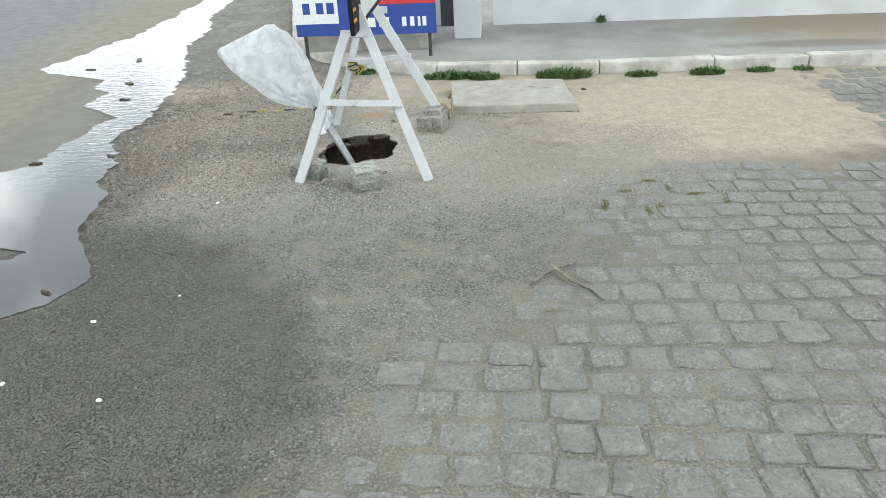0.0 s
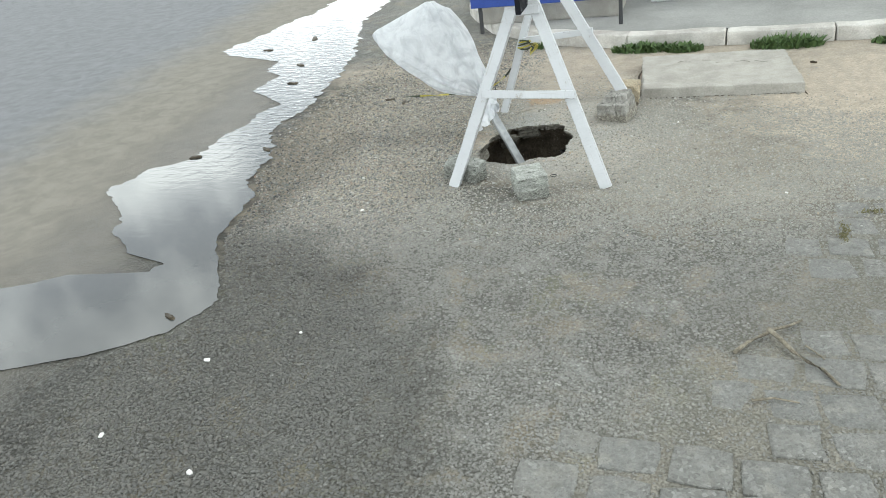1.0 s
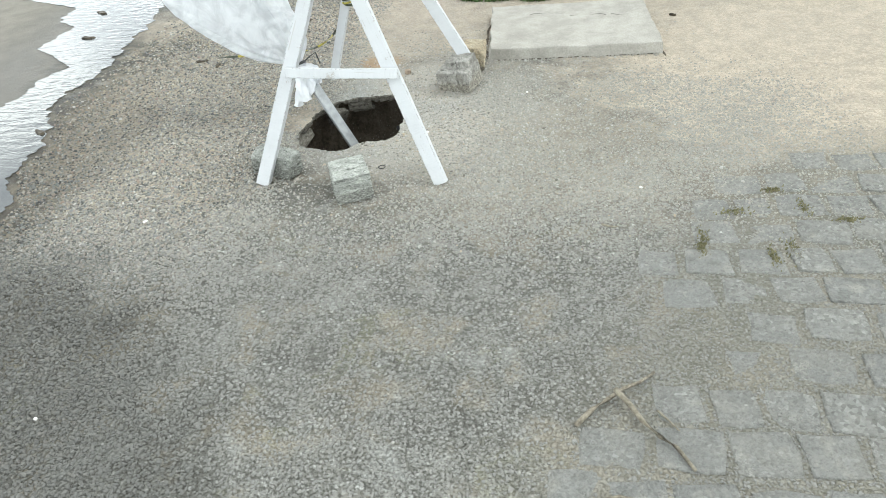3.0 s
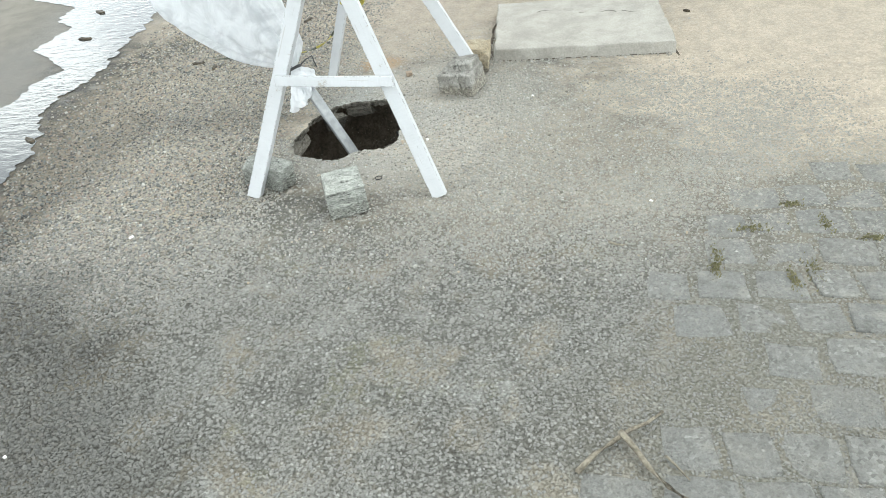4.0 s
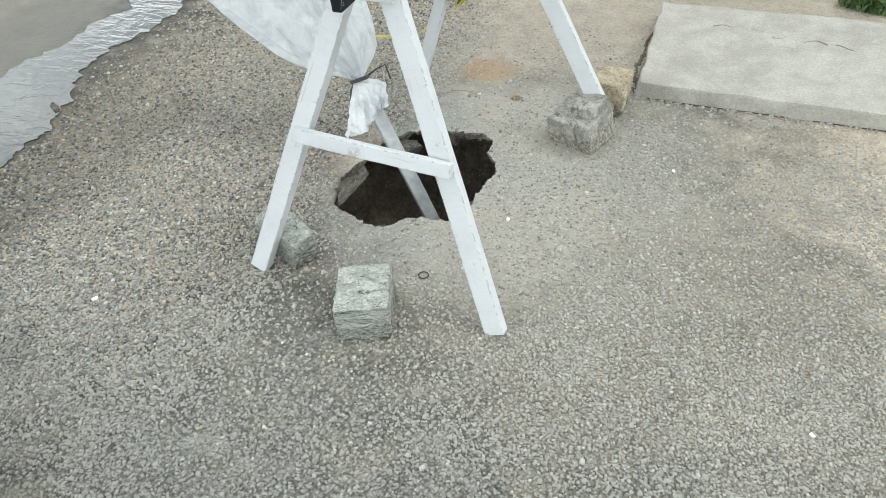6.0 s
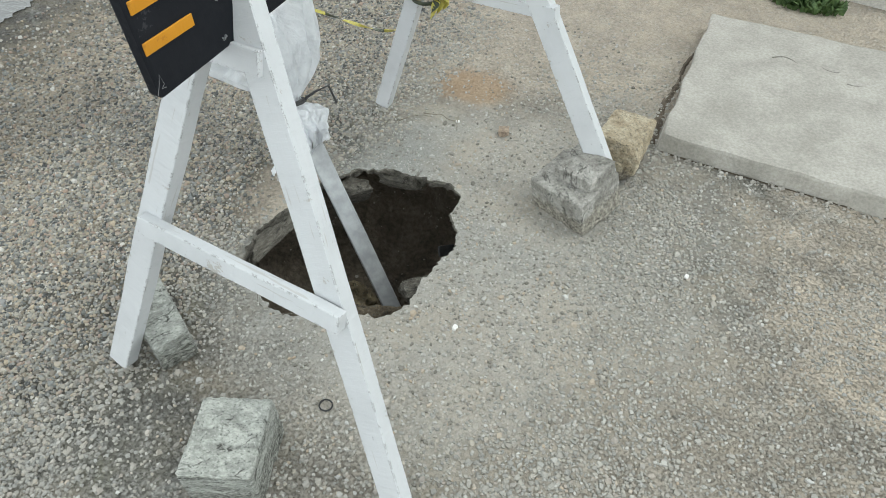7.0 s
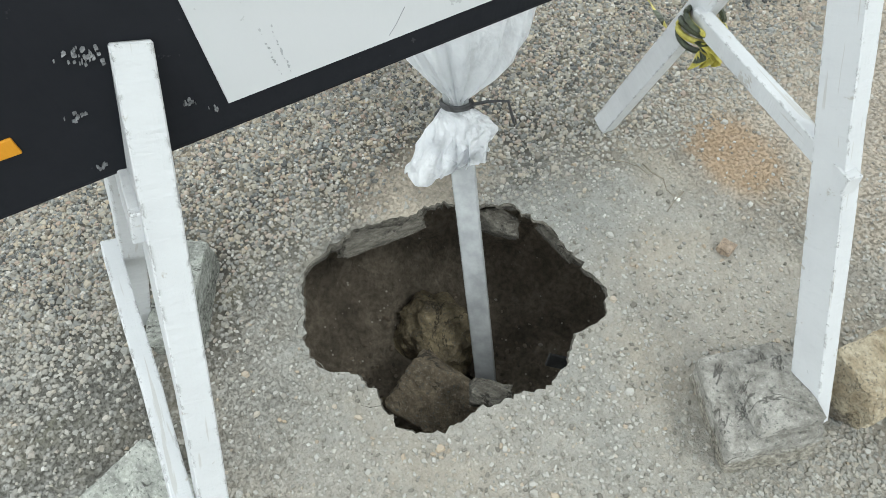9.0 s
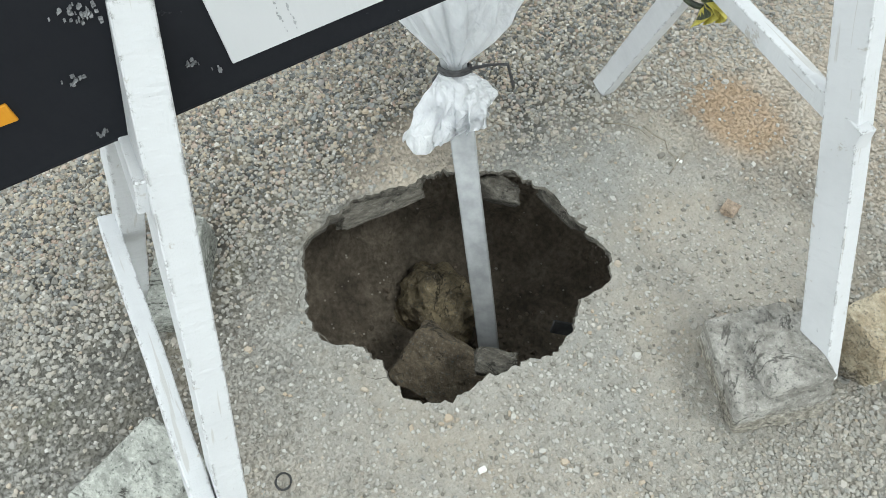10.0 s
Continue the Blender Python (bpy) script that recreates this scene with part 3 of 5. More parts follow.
def tube(points, radius, sides=6, taper=1.0):
    bm = bmesh.new()
    rings = []
    n = len(points)
    for i, p in enumerate(points):
        p = Vector(p)
        d = (Vector(points[min(i + 1, n - 1)]) - Vector(points[max(i - 1, 0)])).normalized()
        s = d.orthogonal().normalized()
        u = d.cross(s)
        r = radius * (1 + (taper - 1) * i / (n - 1))
        rings.append([bm.verts.new(p + r * (math.cos(k * math.tau / sides) * s + math.sin(k * math.tau / sides) * u)) for k in range(sides)])
    for a, b in zip(rings, rings[1:]):
        for k in range(sides):
            bm.faces.new((a[k], a[(k + 1) % sides], b[(k + 1) % sides], b[k]))
    bm.faces.new(list(reversed(rings[0])))
    bm.faces.new(rings[-1])
    return bm


# ---- the ground, with the hole through it ----
HX, HY = -0.809, 4.494
RIM = (0.223, 0.232, 0.249, 0.255, 0.254, 0.258, 0.311, 0.320, 0.298, 0.282, 0.283, 0.288, 0.284, 0.286, 0.266, 0.263, 0.269, 0.261,
       0.259, 0.268, 0.293, 0.309, 0.324, 0.345, 0.321, 0.320, 0.320, 0.308, 0.250, 0.246, 0.253, 0.277, 0.279, 0.266, 0.238, 0.226)
RIM_N = 216


def rim_radius(a, wave=1.0):
    k = (math.degrees(a) % 360) / 10
    i = int(k)
    f = k - i
    r = RIM[i % 36] * (1 - f) + RIM[(i + 1) % 36] * f
    p = Vector((math.cos(a) * 2.2, math.sin(a) * 2.2, 7.0))
    return r + wave * (0.011 * noise.fractal(p * 4.0, 0.6, 2.1, 5) + 0.005 * noise.noise(p * 17))


def build_ground():
    bm = bmesh.new()
    far = 400.0
    outer = [bm.verts.new(c) for c in ((-far, -far, 0), (far, -far, 0), (far, far, 0), (-far, far, 0))]
    inner = []
    for i in range(RIM_N):
        a = i * math.tau / RIM_N
        r = rim_radius(a)
        inner.append(bm.verts.new((HX + r * math.cos(a), HY + r * math.sin(a), 0)))
    mid = []
    for i in range(48):
        a = i * math.tau / 48
        mid.append(bm.verts.new((HX + 3 * math.cos(a), HY + 3 * math.sin(a), 0)))
    def loop(vs):
        return [bm.edges.new((vs[i], vs[(i + 1) % len(vs)])) for i in range(len(vs))]
    e_out, e_in, e_mid = loop(outer), loop(inner), loop(mid)
    bmesh.ops.triangle_fill(bm, edges=e_in + e_mid, use_beauty=True)
    bmesh.ops.triangle_fill(bm, edges=e_out + e_mid, use_beauty=True)
    bmesh.ops.recalc_face_normals(bm, faces=list(bm.faces))
    if sum(f.normal.z for f in bm.faces) < 0:
        bmesh.ops.reverse_faces(bm, faces=list(bm.faces))
    return thing("ground", "worn grey asphalt ground with drifted sand and a broken hole", "ground", bm, M_GROUND, kind="structure")


ground = build_ground()


def build_pit():
    """The broken crust under the rim and the washed-out cavity below it."""
    crust = bmesh.new()
    rings = []
    for z, out, rag in ((0.0, 0.0, 0.0), (-0.012, -0.003, 0.003), (-0.035, 0.004, 0.010), (-0.058, 0.012, 0.016), (-0.066, 0.06, 0.012)):
        ring = []
        for i in range(RIM_N):
            a = i * math.tau / RIM_N
            n = noise.fractal(Vector((math.cos(a) * 9, math.sin(a) * 9, z * 60)), 1.0, 2.0, 3)
            thick = 0.75 + 0.55 * noise.fractal(Vector((math.cos(a) * 2.6, math.sin(a) * 2.6, 5.0)), 0.8, 2.0, 4)
            r = rim_radius(a) + out + rag * n
            ring.append(crust.verts.new((HX + r * math.cos(a), HY + r * math.sin(a), z * max(0.25, 0.62 * thick) + rag * 0.6 * n)))
        rings.append(ring)
    for a, b in zip(rings, rings[1:]):
        for k in range(RIM_N):
            crust.faces.new((a[k], b[k], b[(k + 1) % RIM_N], a[(k + 1) % RIM_N]))
    pit = thing("pit", "washed-out hole under the asphalt, dark damp soil inside", "hole", kind="structure")
    part("crust", crust, M_CRUST, pit, "broken asphalt edge")
    soil = bmesh.new()
    rings = []
    n_side = 96
    prof = ((-0.018, 1.0, 0.05), (-0.055, 1.0, 0.07), (-0.10, 1.0, 0.10), (-0.18, 1.0, 0.14), (-0.27, 1.0, 0.15), (-0.36, 1.0, 0.11), (-0.43, 0.92, 0.03), (-0.455, 0.75, 0.0), (-0.465, 0.55, 0.0), (-0.47, 0.35, 0.0), (-0.47, 0.15, 0.0))
    for z, k, out in prof:
        ring = []
        for i in range(n_side):
            a = i * math.tau / n_side
            p = Vector((math.cos(a) * 3, math.sin(a) * 3, z * 9))
            n = noise.fractal(p, 1.0, 2.0, 4)
            r = rim_radius(a, 0.0) * k + out * (1 + 0.5 * n) + 0.012 * noise.noise(p * 4)
            dz = 0.022 * noise.fractal(Vector((r * math.cos(a) * 11, r * math.sin(a) * 11, 3)), 1.0, 2.0, 4) if z < -0.4 else 0.0
            ring.append(soil.verts.new((HX + r * math.cos(a), HY + r * math.sin(a), z + dz)))
        rings.append(ring)
    for a, b in zip(rings, rings[1:]):
        for k in range(n_side):
            soil.faces.new((a[k], b[k], b[(k + 1) % n_side], a[(k + 1) % n_side]))
    soil.faces.new(rings[-1])
    part("soil", soil, M_SOIL, pit, "dark damp soil", smooth=True)
    return pit


pit = build_pit()


def build_cracks():
    """Fine cracks that run from the rim into the asphalt."""
    rr = random.Random(17)
    for a0, r0, turn, n in ((-113, 0.30, 1.0, 4), (-88, 0.30, -0.9, 4), (-60, 0.26, -0.7, 2)):
        a = radians(a0)
        r = rim_radius(a)
        p = Vector((HX + r * math.cos(a), HY + r * math.sin(a), 0.0002))
        d = a + turn
        pts = [p.copy()]
        for _ in range(n):
            d += rr.uniform(-0.5, 0.5)
            p = p + Vector((math.cos(d), math.sin(d), 0)) * rr.uniform(0.010, 0.022)
            pts.append(p.copy())
        part("crack", tube(pts, 0.0011, 4, 0.5), M_CRUST, pit, "fine dark crack in the asphalt")


build_cracks()


WATER_RIGHT = ((1.9, -3.05), (2.15, -2.435), (2.28, -2.12), (2.47, -1.87), (2.72, -1.787), (3.24, -2.145), (3.71, -2.22), (3.98, -2.42), (4.28, -2.44), (4.76, -2.70), (5.32, -2.66), (6.65, -2.92), (8.2, -3.5), (9.2, -3.6), (10.3, -3.98), (12.0, -4.2), (16, -4.9), (24, -6.3))


def along(curve, y):
    for (y0, x0), (y1, x1) in zip(curve, curve[1:]):
        if y <= y1:
            f = (y - y0) / (y1 - y0)
            return x0 + (x1 - x0) * f
    return curve[-1][1]


def build_water():
    """The puddle and trickle along the gutter."""
    left = ((1.9, -3.6), (2.55, -3.4), (2.70, -3.0), (2.83, -2.74), (2.90, -2.30), (2.98, -2.32), (3.06, -2.62), (3.4, -2.884), (3.83, -3.31), (4.09, -3.2), (4.23, -3.05), (4.8, -3.01), (5.34, -2.995), (5.43, -3.05), (5.81, -3.43), (6.45, -3.6), (6.6, -3.72), (7.03, -4.59), (7.15, -4.75), (7.69, -4.61), (8.77, -4.47), (10.9, -4.6), (12, -4.67), (16, -5.3), (24, -6.6))
    bm = bmesh.new()
    prev = None
    y = 1.92
    while y < 24:
        rag = 0.034 if y > 3.6 else 0.012
        l = along(left, y) + rag * 1.6 * noise.fractal(Vector((y * 6.0, 1.3, 0)), 0.7, 2.3, 6) + 0.10 * noise.fractal(Vector((y * 3.1, 4.7, 0)), 0.8, 2.2, 5)
        r = along(WATER_RIGHT, y) + rag * 2.0 * noise.fractal(Vector((y * 9.0, 8.3, 0)), 0.7, 2.3, 6)
        r = max(r, l + 0.02)
        cur = (bm.verts.new((l, y, 0.004)), bm.verts.new(((l + r) / 2, y, 0.004)), bm.verts.new((r, y, 0.004)))
        if prev:
            for k in (0, 1):
                bm.faces.new((prev[k], prev[k + 1], cur[k + 1], cur[k]))
        prev = cur
        y += 0.008 if y < 7 else 0.04
    return thing("water", "shallow puddle and trickle of water in the gutter", "puddle", bm, M_WATER, kind="structure")


water = build_water()


# ---- pavement, kerb, wall ----
KERB_Z = 0.10
EDGE = ((12.0, 6.62), (6.0, 6.5), (3.6, 6.42), (2.0, 6.42), (1.0, 6.38), (-0.45, 6.45), (-1.15, 6.72), (-1.75, 7.25), (-2.2, 8.1), (-2.7, 10.0), (-3.6, 14.0))


def build_pavement():
    bm = bmesh.new()
    pts = [(x, y + 0.13) for x, y in EDGE] + [(12.0, 14.0)]
    top = [bm.verts.new((x, y, KERB_Z - 0.006)) for x, y in pts]
    bot = [bm.verts.new((x, y, -0.02)) for x, y in pts]
    bm.faces.new(top)
    for i in range(len(pts)):
        j = (i + 1) % len(pts)
        bm.faces.new((bot[i], bot[j], top[j], top[i]))
    bmesh.ops.recalc_face_normals(bm, faces=list(bm.faces))
    bmesh.ops.triangulate(bm, faces=list(bm.faces))
    return thing("pavement", "raised concrete pavement with trodden dirt", "pavement", bm, M_PAVEMENT, kind="structure")


pavement = build_pavement()
kerb = thing("kerb", "low whitewashed stone kerb, worn and crumbling", "kerb", kind="structure")
rnd = random.Random(5)


def kerb_stones():
    for (x0, y0), (x1, y1) in zip(EDGE, EDGE[1:]):
        a, b = Vector((x0, y0, 0)), Vector((x1, y1, 0))
        length = (b - a).length
        n = max(1, round(length / 0.85))
        for i in range(n):
            p, q = a.lerp(b, i / n), a.lerp(b, (i + 1) / n)
            d = (q - p).normalized()
            side = Vector((d.y, -d.x, 0))
            bm = box((q - p).length - 0.008, 0.14, KERB_Z + 0.03, 0.016, 2)
            for k in range(1, 6):
                g = list(bm.verts) + list(bm.edges) + list(bm.faces)
                bmesh.ops.bisect_plane(bm, geom=g, plane_co=((k / 6 - 0.5) * (q - p).length, 0, 0), plane_no=(1, 0, 0))
            for v in bm.verts:
                v.co += Vector((0, 0.012, 0.012)) * noise.noise(v.co * 7 + p)
            c = (p + q) / 2 + side * 0.06
            ang = math.atan2(d.y, d.x)
            ob = part("kerb_stone", bm, M_KERB, kerb)
            ob.matrix_local = Matrix.Translation((c.x, c.y, (KERB_Z + 0.03) / 2 - 0.025 + rnd.uniform(-0.008, 0.008))) @ Matrix.Rotation(ang, 4, "Z")


kerb_stones()

wall_bm = box(12.0, 0.2, 3.0, 0.0)
wall = thing("wall_north", "whitewashed masonry wall above the pavement", "wall", wall_bm, M_WALL, (6.05, 8.5, 1.55), kind="structure")
pillar = thing("wall_pillar", "whitewashed pillar beside a dark opening", "pillar", box(0.28, 0.4, 3.0, 0.012), M_WALL, (-0.215, 7.85, 1.59), kind="structure")
back_bm = box(1.7, 0.2, 3.0, 0.0)
wall_b = thing("wall_shop", "pale shop front beside the pillar", "wall", back_bm, M_WALL, (-1.25, 8.6, 1.55), kind="structure")
door_bm = box(0.16, 0.05, 2.1, 0.004)
door = thing("door_1", "dark open doorway beside the pillar", "door", door_bm, M_DARK, (-0.47, 8.44, 1.14), kind="structure")
step_bm = box(1.25, 0.5, 0.16, 0.02, 2)
step = thing("doorstep", "pale concrete doorstep on the pavement", "step", step_bm, M_CONCRETE, (-1.2, 7.45, KERB_Z + 0.07))


def build_sign():
    sign = thing("advertising_sign", "blue advertising board with white print and red strip, standing on legs", "sign", at=(-1.14, 6.86, KERB_Z - 0.012))
    part("face", box(1.34, 0.03, 0.75, 0.004, 1, Matrix.Translation((0, 0, 0.60))), M_BLUE, sign)
    part("red_strip", box(0.62, 0.006, 0.34, 0.001, 1, Matrix.Translation((0.36, -0.019, 0.67))), M_RED, sign)
    part("white_field", box(0.42, 0.006, 0.52, 0.001, 1, Matrix.Translation((-0.46, -0.019, 0.60))), M_SIGNWHITE, sign)
    for x0, w in ((-0.12, 0.10), (0.02, 0.09), (0.14, 0.12), (0.33, 0.05), (0.405, 0.05), (0.47, 0.03), (0.52, 0.045)):
        part("print_bar", box(w * 0.8, 0.006, 0.085, 0.001, 1, Matrix.Translation((x0 + 0.04, -0.019, 0.34))), M_SIGNWHITE, sign)
    for x0 in (-0.55, -0.42, -0.32):
        part("print_bar", box(0.07, 0.006, 0.10, 0.001, 1, Matrix.Translation((x0, -0.0225, 0.48))), M_BLUE, sign)
    for x0 in (-0.60, 0.60):
        part("leg", box(0.03, 0.03, 0.98, 0.003, 1, Matrix.Translation((x0, 0.032, 0.485))), M_DARK, sign)
    return sign


sign = build_sign()

# ---- concrete slab ----
def build_slab():
    rnd2 = random.Random(3)
    bm = box(0.935, 0.76, 0.085, 0.012, 2)
    for k in range(1, 14):
        g = list(bm.verts) + list(bm.edges) + list(bm.faces)
        bmesh.ops.bisect_plane(bm, geom=g, plane_co=((k / 14 - 0.5) * 0.95, 0, 0), plane_no=(1, 0, 0))
        g = list(bm.verts) + list(bm.edges) + list(bm.faces)
        bmesh.ops.bisect_plane(bm, geom=g, plane_co=(0, (k / 14 - 0.5) * 0.77, 0), plane_no=(0, 1, 0))
    for v in bm.verts:
        v.co += 0.013 * Vector((noise.noise(v.co * 14), noise.noise(v.co * 11 + Vector((5, 0, 0))), 0.5 * noise.noise(v.co * 6)))
        v.co.x -= 0.04 * (v.co.y / 0.77 + 0.5)
    slab = thing("concrete_slab", "flat cast concrete cover slab lying on the sand", "slab", bm, M_CONCRETE, (0.225, 5.617, 0.0225))
    slab.rotation_euler = (0, 0, radians(1.6))
    # scratched, unreadable marks in the cement
    for i in range(5):
        x0 = -0.26 + 0.12 * i
        y0 = 0.19 - 0.03 * i + rnd2.uniform(-0.03, 0.03)
        pts = [(x0 + 0.011 * k, y0 + 0.02 * math.sin(k * 0.45 + i * 2.0) + rnd2.uniform(-0.001, 0.001), 0.0425) for k in range(9)]
        part("scratch", tube(pts, 0.0024, 5), M_SCORED, slab, "line scratched into the cement")
    return slab


build_slab()


def seam(points, wide, seed):
    """A ragged dark strip, a few millimetres proud, standing in for the shaded gap."""
    bm = bmesh.new()
    prev = None
    path = [Vector(p) for p in points]
    for (a, b) in zip(path, path[1:]):
        side = Vector((-(b - a).y, (b - a).x, 0)).normalized()
        n = max(2, int((b - a).length / 0.012))
        for i in range(n):
            p = a.lerp(b, i / n)
            w = wide * max(0.15, 0.6 + 0.9 * noise.fractal(p * 9 + Vector((seed, 0, 0)), 0.8, 2.2, 4))
            o = side * 0.35 * wide * noise.noise(p * 6)
            cur = [bm.verts.new(p + o - side * w / 2 + Vector((0, 0, -0.002))), bm.verts.new(p + o + Vector((0, 0, 0.004))), bm.verts.new(p + o + side * w / 2 + Vector((0, 0, -0.002)))]
            if prev:
                for k in (0, 1):
                    bm.faces.new((prev[k], prev[k + 1], cur[k + 1], cur[k]))
            prev = cur
    bmesh.ops.recalc_face_normals(bm, faces=list(bm.faces))
    return thing("shade_strip", "dark ragged strip for the shaded gap along the slab", "soil", bm, M_SOIL, kind="structure")


def crumbs():
    rr = random.Random(31)
    bm = bmesh.new()
    for _ in range(130):
        u = rr.random()
        x, y = -0.24 + 0.92 * u, 5.222 + 0.024 * u - abs(rr.gauss(0, 0.016))
        r = rr.uniform(0.003, 0.009)
        m = pose(x, y, r * 0.35, rr.uniform(0, 90), rr.uniform(0, 90), rr.uniform(0, 180)) @ Matrix.Diagonal((r, r * rr.uniform(0.6, 1.0), r * rr.uniform(0.5, 0.8), 1))
        bmesh.ops.create_icosphere(bm, subdivisions=1, radius=1.0, matrix=m)
    return tagged(new("crumbs", mesh_of("crumbs", bm, M_CONCRETE)), "crumbled bits of concrete along the slab", "rubble", "", "stuff")


crumbs()
seam(((-0.285, 6.02, 0), (-0.292, 5.70, 0), (-0.278, 5.40, 0), (-0.262, 5.23, 0)), 0.034, 3)
seam(((0.655, 6.02, 0), (0.680, 5.70, 0), (0.700, 5.30, 0), (0.722, 5.20, 0)), 0.022, 8)
seam(((-0.22, 5.222, 0), (0.15, 5.232, 0), (0.68, 5.246, 0)), 0.010, 12)


# ---- the barricade ----
# rubbed spots on the board: centre along and up it, number, spread
SCUFFS = ((4.178, 0.979, 24, 0.008, 0.005), (4.168, 0.984, 10, 0.004, 0.004), (4.230, 0.902, 9, 0.0025, 0.002), (4.145, 0.927, 9, 0.004, 0.003), (4.138, 0.866, 8, 0.004, 0.0015), (4.25, 0.884, 4, 0.003, 0.0015), (4.40, 0.852, 6, 0.09, 0.004))


def build_barricade():
    bar = thing("barricade", "white-painted wooden trestle barricade with a black board on top", "barricade", at=(-0.7, 4.5, 0))
    o = Vector(bar.location)

    def timber(name, a, b, wide, thick, side, mat=M_WHITE, label="", cuts=8):
        bm, m = beam(Vector(a) - o, Vector(b) - o, wide, thick, side, 0.0016, cuts)
        ob = part(name, bm, mat, bar, label)
        ob.matrix_local = m
        return ob

    # front trestle, leaning towards the hole
    tall = timber("leg", (-0.300, 3.888, 0.0), (-0.699, 4.168, 0.968), 0.057, 0.033, (1, 0, 0))
    end = max(v.co.z for v in tall.data.vertices)
    for v in tall.data.vertices:  # the worn, rounded end at its top
        if v.co.z > end - 0.01:
            v.co.z += 0.10 * v.co.x - 9.0 * v.co.y ** 2
    timber("leg", (-1.088, 3.884, 0.0), (-0.757, 4.115, 0.834), 0.056, 0.034, (1, 0, 0))
    timber("crossbar", (-0.911, 3.984, 0.462), (-0.446, 3.984, 0.444), 0.039, 0.025, (0, 0.3, 1))
    timber("cleat", (-0.790, 4.118, 0.825), (-0.621, 4.117, 0.826), 0.042, 0.034, (0, 0.3, 1))
    # rear trestle
    timber("leg", (-0.299, 4.944, 0.09), (-0.742, 5.035, 0.838), 0.060, 0.032, (1, 0, 0))
    timber("leg", (-1.096, 5.032, 0.0), (-0.817, 5.085, 0.838), 0.047, 0.033, (1, 0, 0))
    timber("crossbar", (-0.935, 5.045, 0.456), (-0.500, 4.985, 0.504), 0.036, 0.024, (0, 0, 1))
    timber("cleat", (-0.83, 5.04, 0.815), (-0.65, 5.02, 0.815), 0.042, 0.03, (0, 0, 1))
    # the board
    fx, y0, y1, zb, zt, th = -0.677, 3.958, 5.12, 0.860, 1.078, 0.026
    lean = radians(2.6)
    m = Matrix.Translation((fx - th / 2 - o.x, (y0 + y1) / 2 - o.y, (zb + zt) / 2 - o.z + 0.004)) @ Matrix.Rotation(lean, 4, "X")
    board = part("board", box(th, y1 - y0, zt - zb, 0.005, 2), M_BLACK, bar, "black-painted plank with orange stripes")
    board.matrix_local = m
    cy, cz = (y0 + y1) / 2, (zb + zt) / 2 + 0.004

    def on(y, z):
        """Along and up the leaning board, from the middle of it."""
        return (y - cy) * math.cos(lean) + (z - cz) * math.sin(lean), (z - cz) * math.cos(lean) - (y - cy) * math.sin(lean)

    for z in (0.9165, 0.9755, 1.0385):
        s = part("stripe", box(0.003, 0.091, 0.0185, 0.0008), M_ORANGE, board, "orange reflective stripe")
        s.location = (th / 2 + 0.0012, *on(4.008, z))
        s.rotation_euler = (-lean, 0, 0)
        s = part("stripe", box(0.003, 0.091, 0.0185, 0.0008), M_ORANGE, board, "orange reflective stripe")
        s.location = (th / 2 + 0.0012, *on(5.07, z + 0.048))
    p = part("panel", box(0.003, 0.64, 0.152, 0.0008), M_PANEL, board, "grey-white lettering panel")
    p.location = (th / 2 + 0.001, on(4.221, 0.9)[0] + 0.32, 0.0005)
    def scuff(points, r, mat, label):
        part("scuff", tube([(th / 2 + 0.0028, *on(y - 0.039, z - 0.003)) for y, z in points], r, 5), mat, board, label)

    rs = random.Random(33)

    def flakes(points, size, mat, label, long=1.6, lean=0.0):
        """Irregular flecks where the paint is rubbed off."""
        for y, z in points:
            bm = bmesh.new()
            n = rs.randint(7, 10)
            r = size * rs.uniform(0.25, 1.0) * rs.uniform(0.5, 1.3)
            t = lean + rs.uniform(-0.6, 0.6)
            ring = []
            oy, oz = on(y - 0.039, z - 0.003)
            for i in range(n):
                a = math.tau * i / n
                q = r * rs.uniform(0.35, 1.35)
                u, w = q * long * math.cos(a), q * math.sin(a)
                ring.append((oy + u * math.cos(t) - w * math.sin(t), oz + u * math.sin(t) + w * math.cos(t)))
            hi = [bm.verts.new((th / 2 + 0.0032, p, q)) for p, q in ring]
            lo = [bm.verts.new((th / 2 - 0.001, p, q)) for p, q in ring]
            bm.faces.new(hi)
            for i in range(n):
                bm.faces.new((lo[i], lo[(i + 1) % n], hi[(i + 1) % n], hi[i]))
            part("scuff", bm, mat, board, label)

    dashes = [(4.3065 + 0.010 * k + 0.0006 * i + rs.uniform(-0.001, 0.001), 0.952 - 0.0052 * i + rs.uniform(-0.001, 0.001)) for k in (0, 1) for i in range(11) if rs.random() < 0.8]
    flakes(dashes, 0.0015, M_POLE, "grey scuffs on the panel", 1.7, 1.8)
    scuff([(4.436, 0.926), (4.426, 0.910), (4.418, 0.900)], 0.0004, M_POLE, "dark scratch on the panel")
    for y, z, n, ry, rz in SCUFFS:
        flakes([(y + rs.gauss(0, ry), z + rs.gauss(0, rz)) for _ in range(n)], 0.0014, M_SCRAPE, "pale scrapes in the black paint", 1.8, 0.5)
    scuff([(3.996, 0.852), (4.004, 0.866), (4.009, 0.878), (4.012, 0.862), (4.006, 0.858), (4.014, 0.856)], 0.0004, M_SCRAPE, "pale scratched mark")
    cap = part("top_edge", box(th * 0.96, y1 - y0 - 0.01, 0.004, 0.001), M_WHITE, board, "white top edge of the plank")
    cap.location = (0, 0, (zt - zb) / 2 + 0.0015)
    return bar


build_barricade()


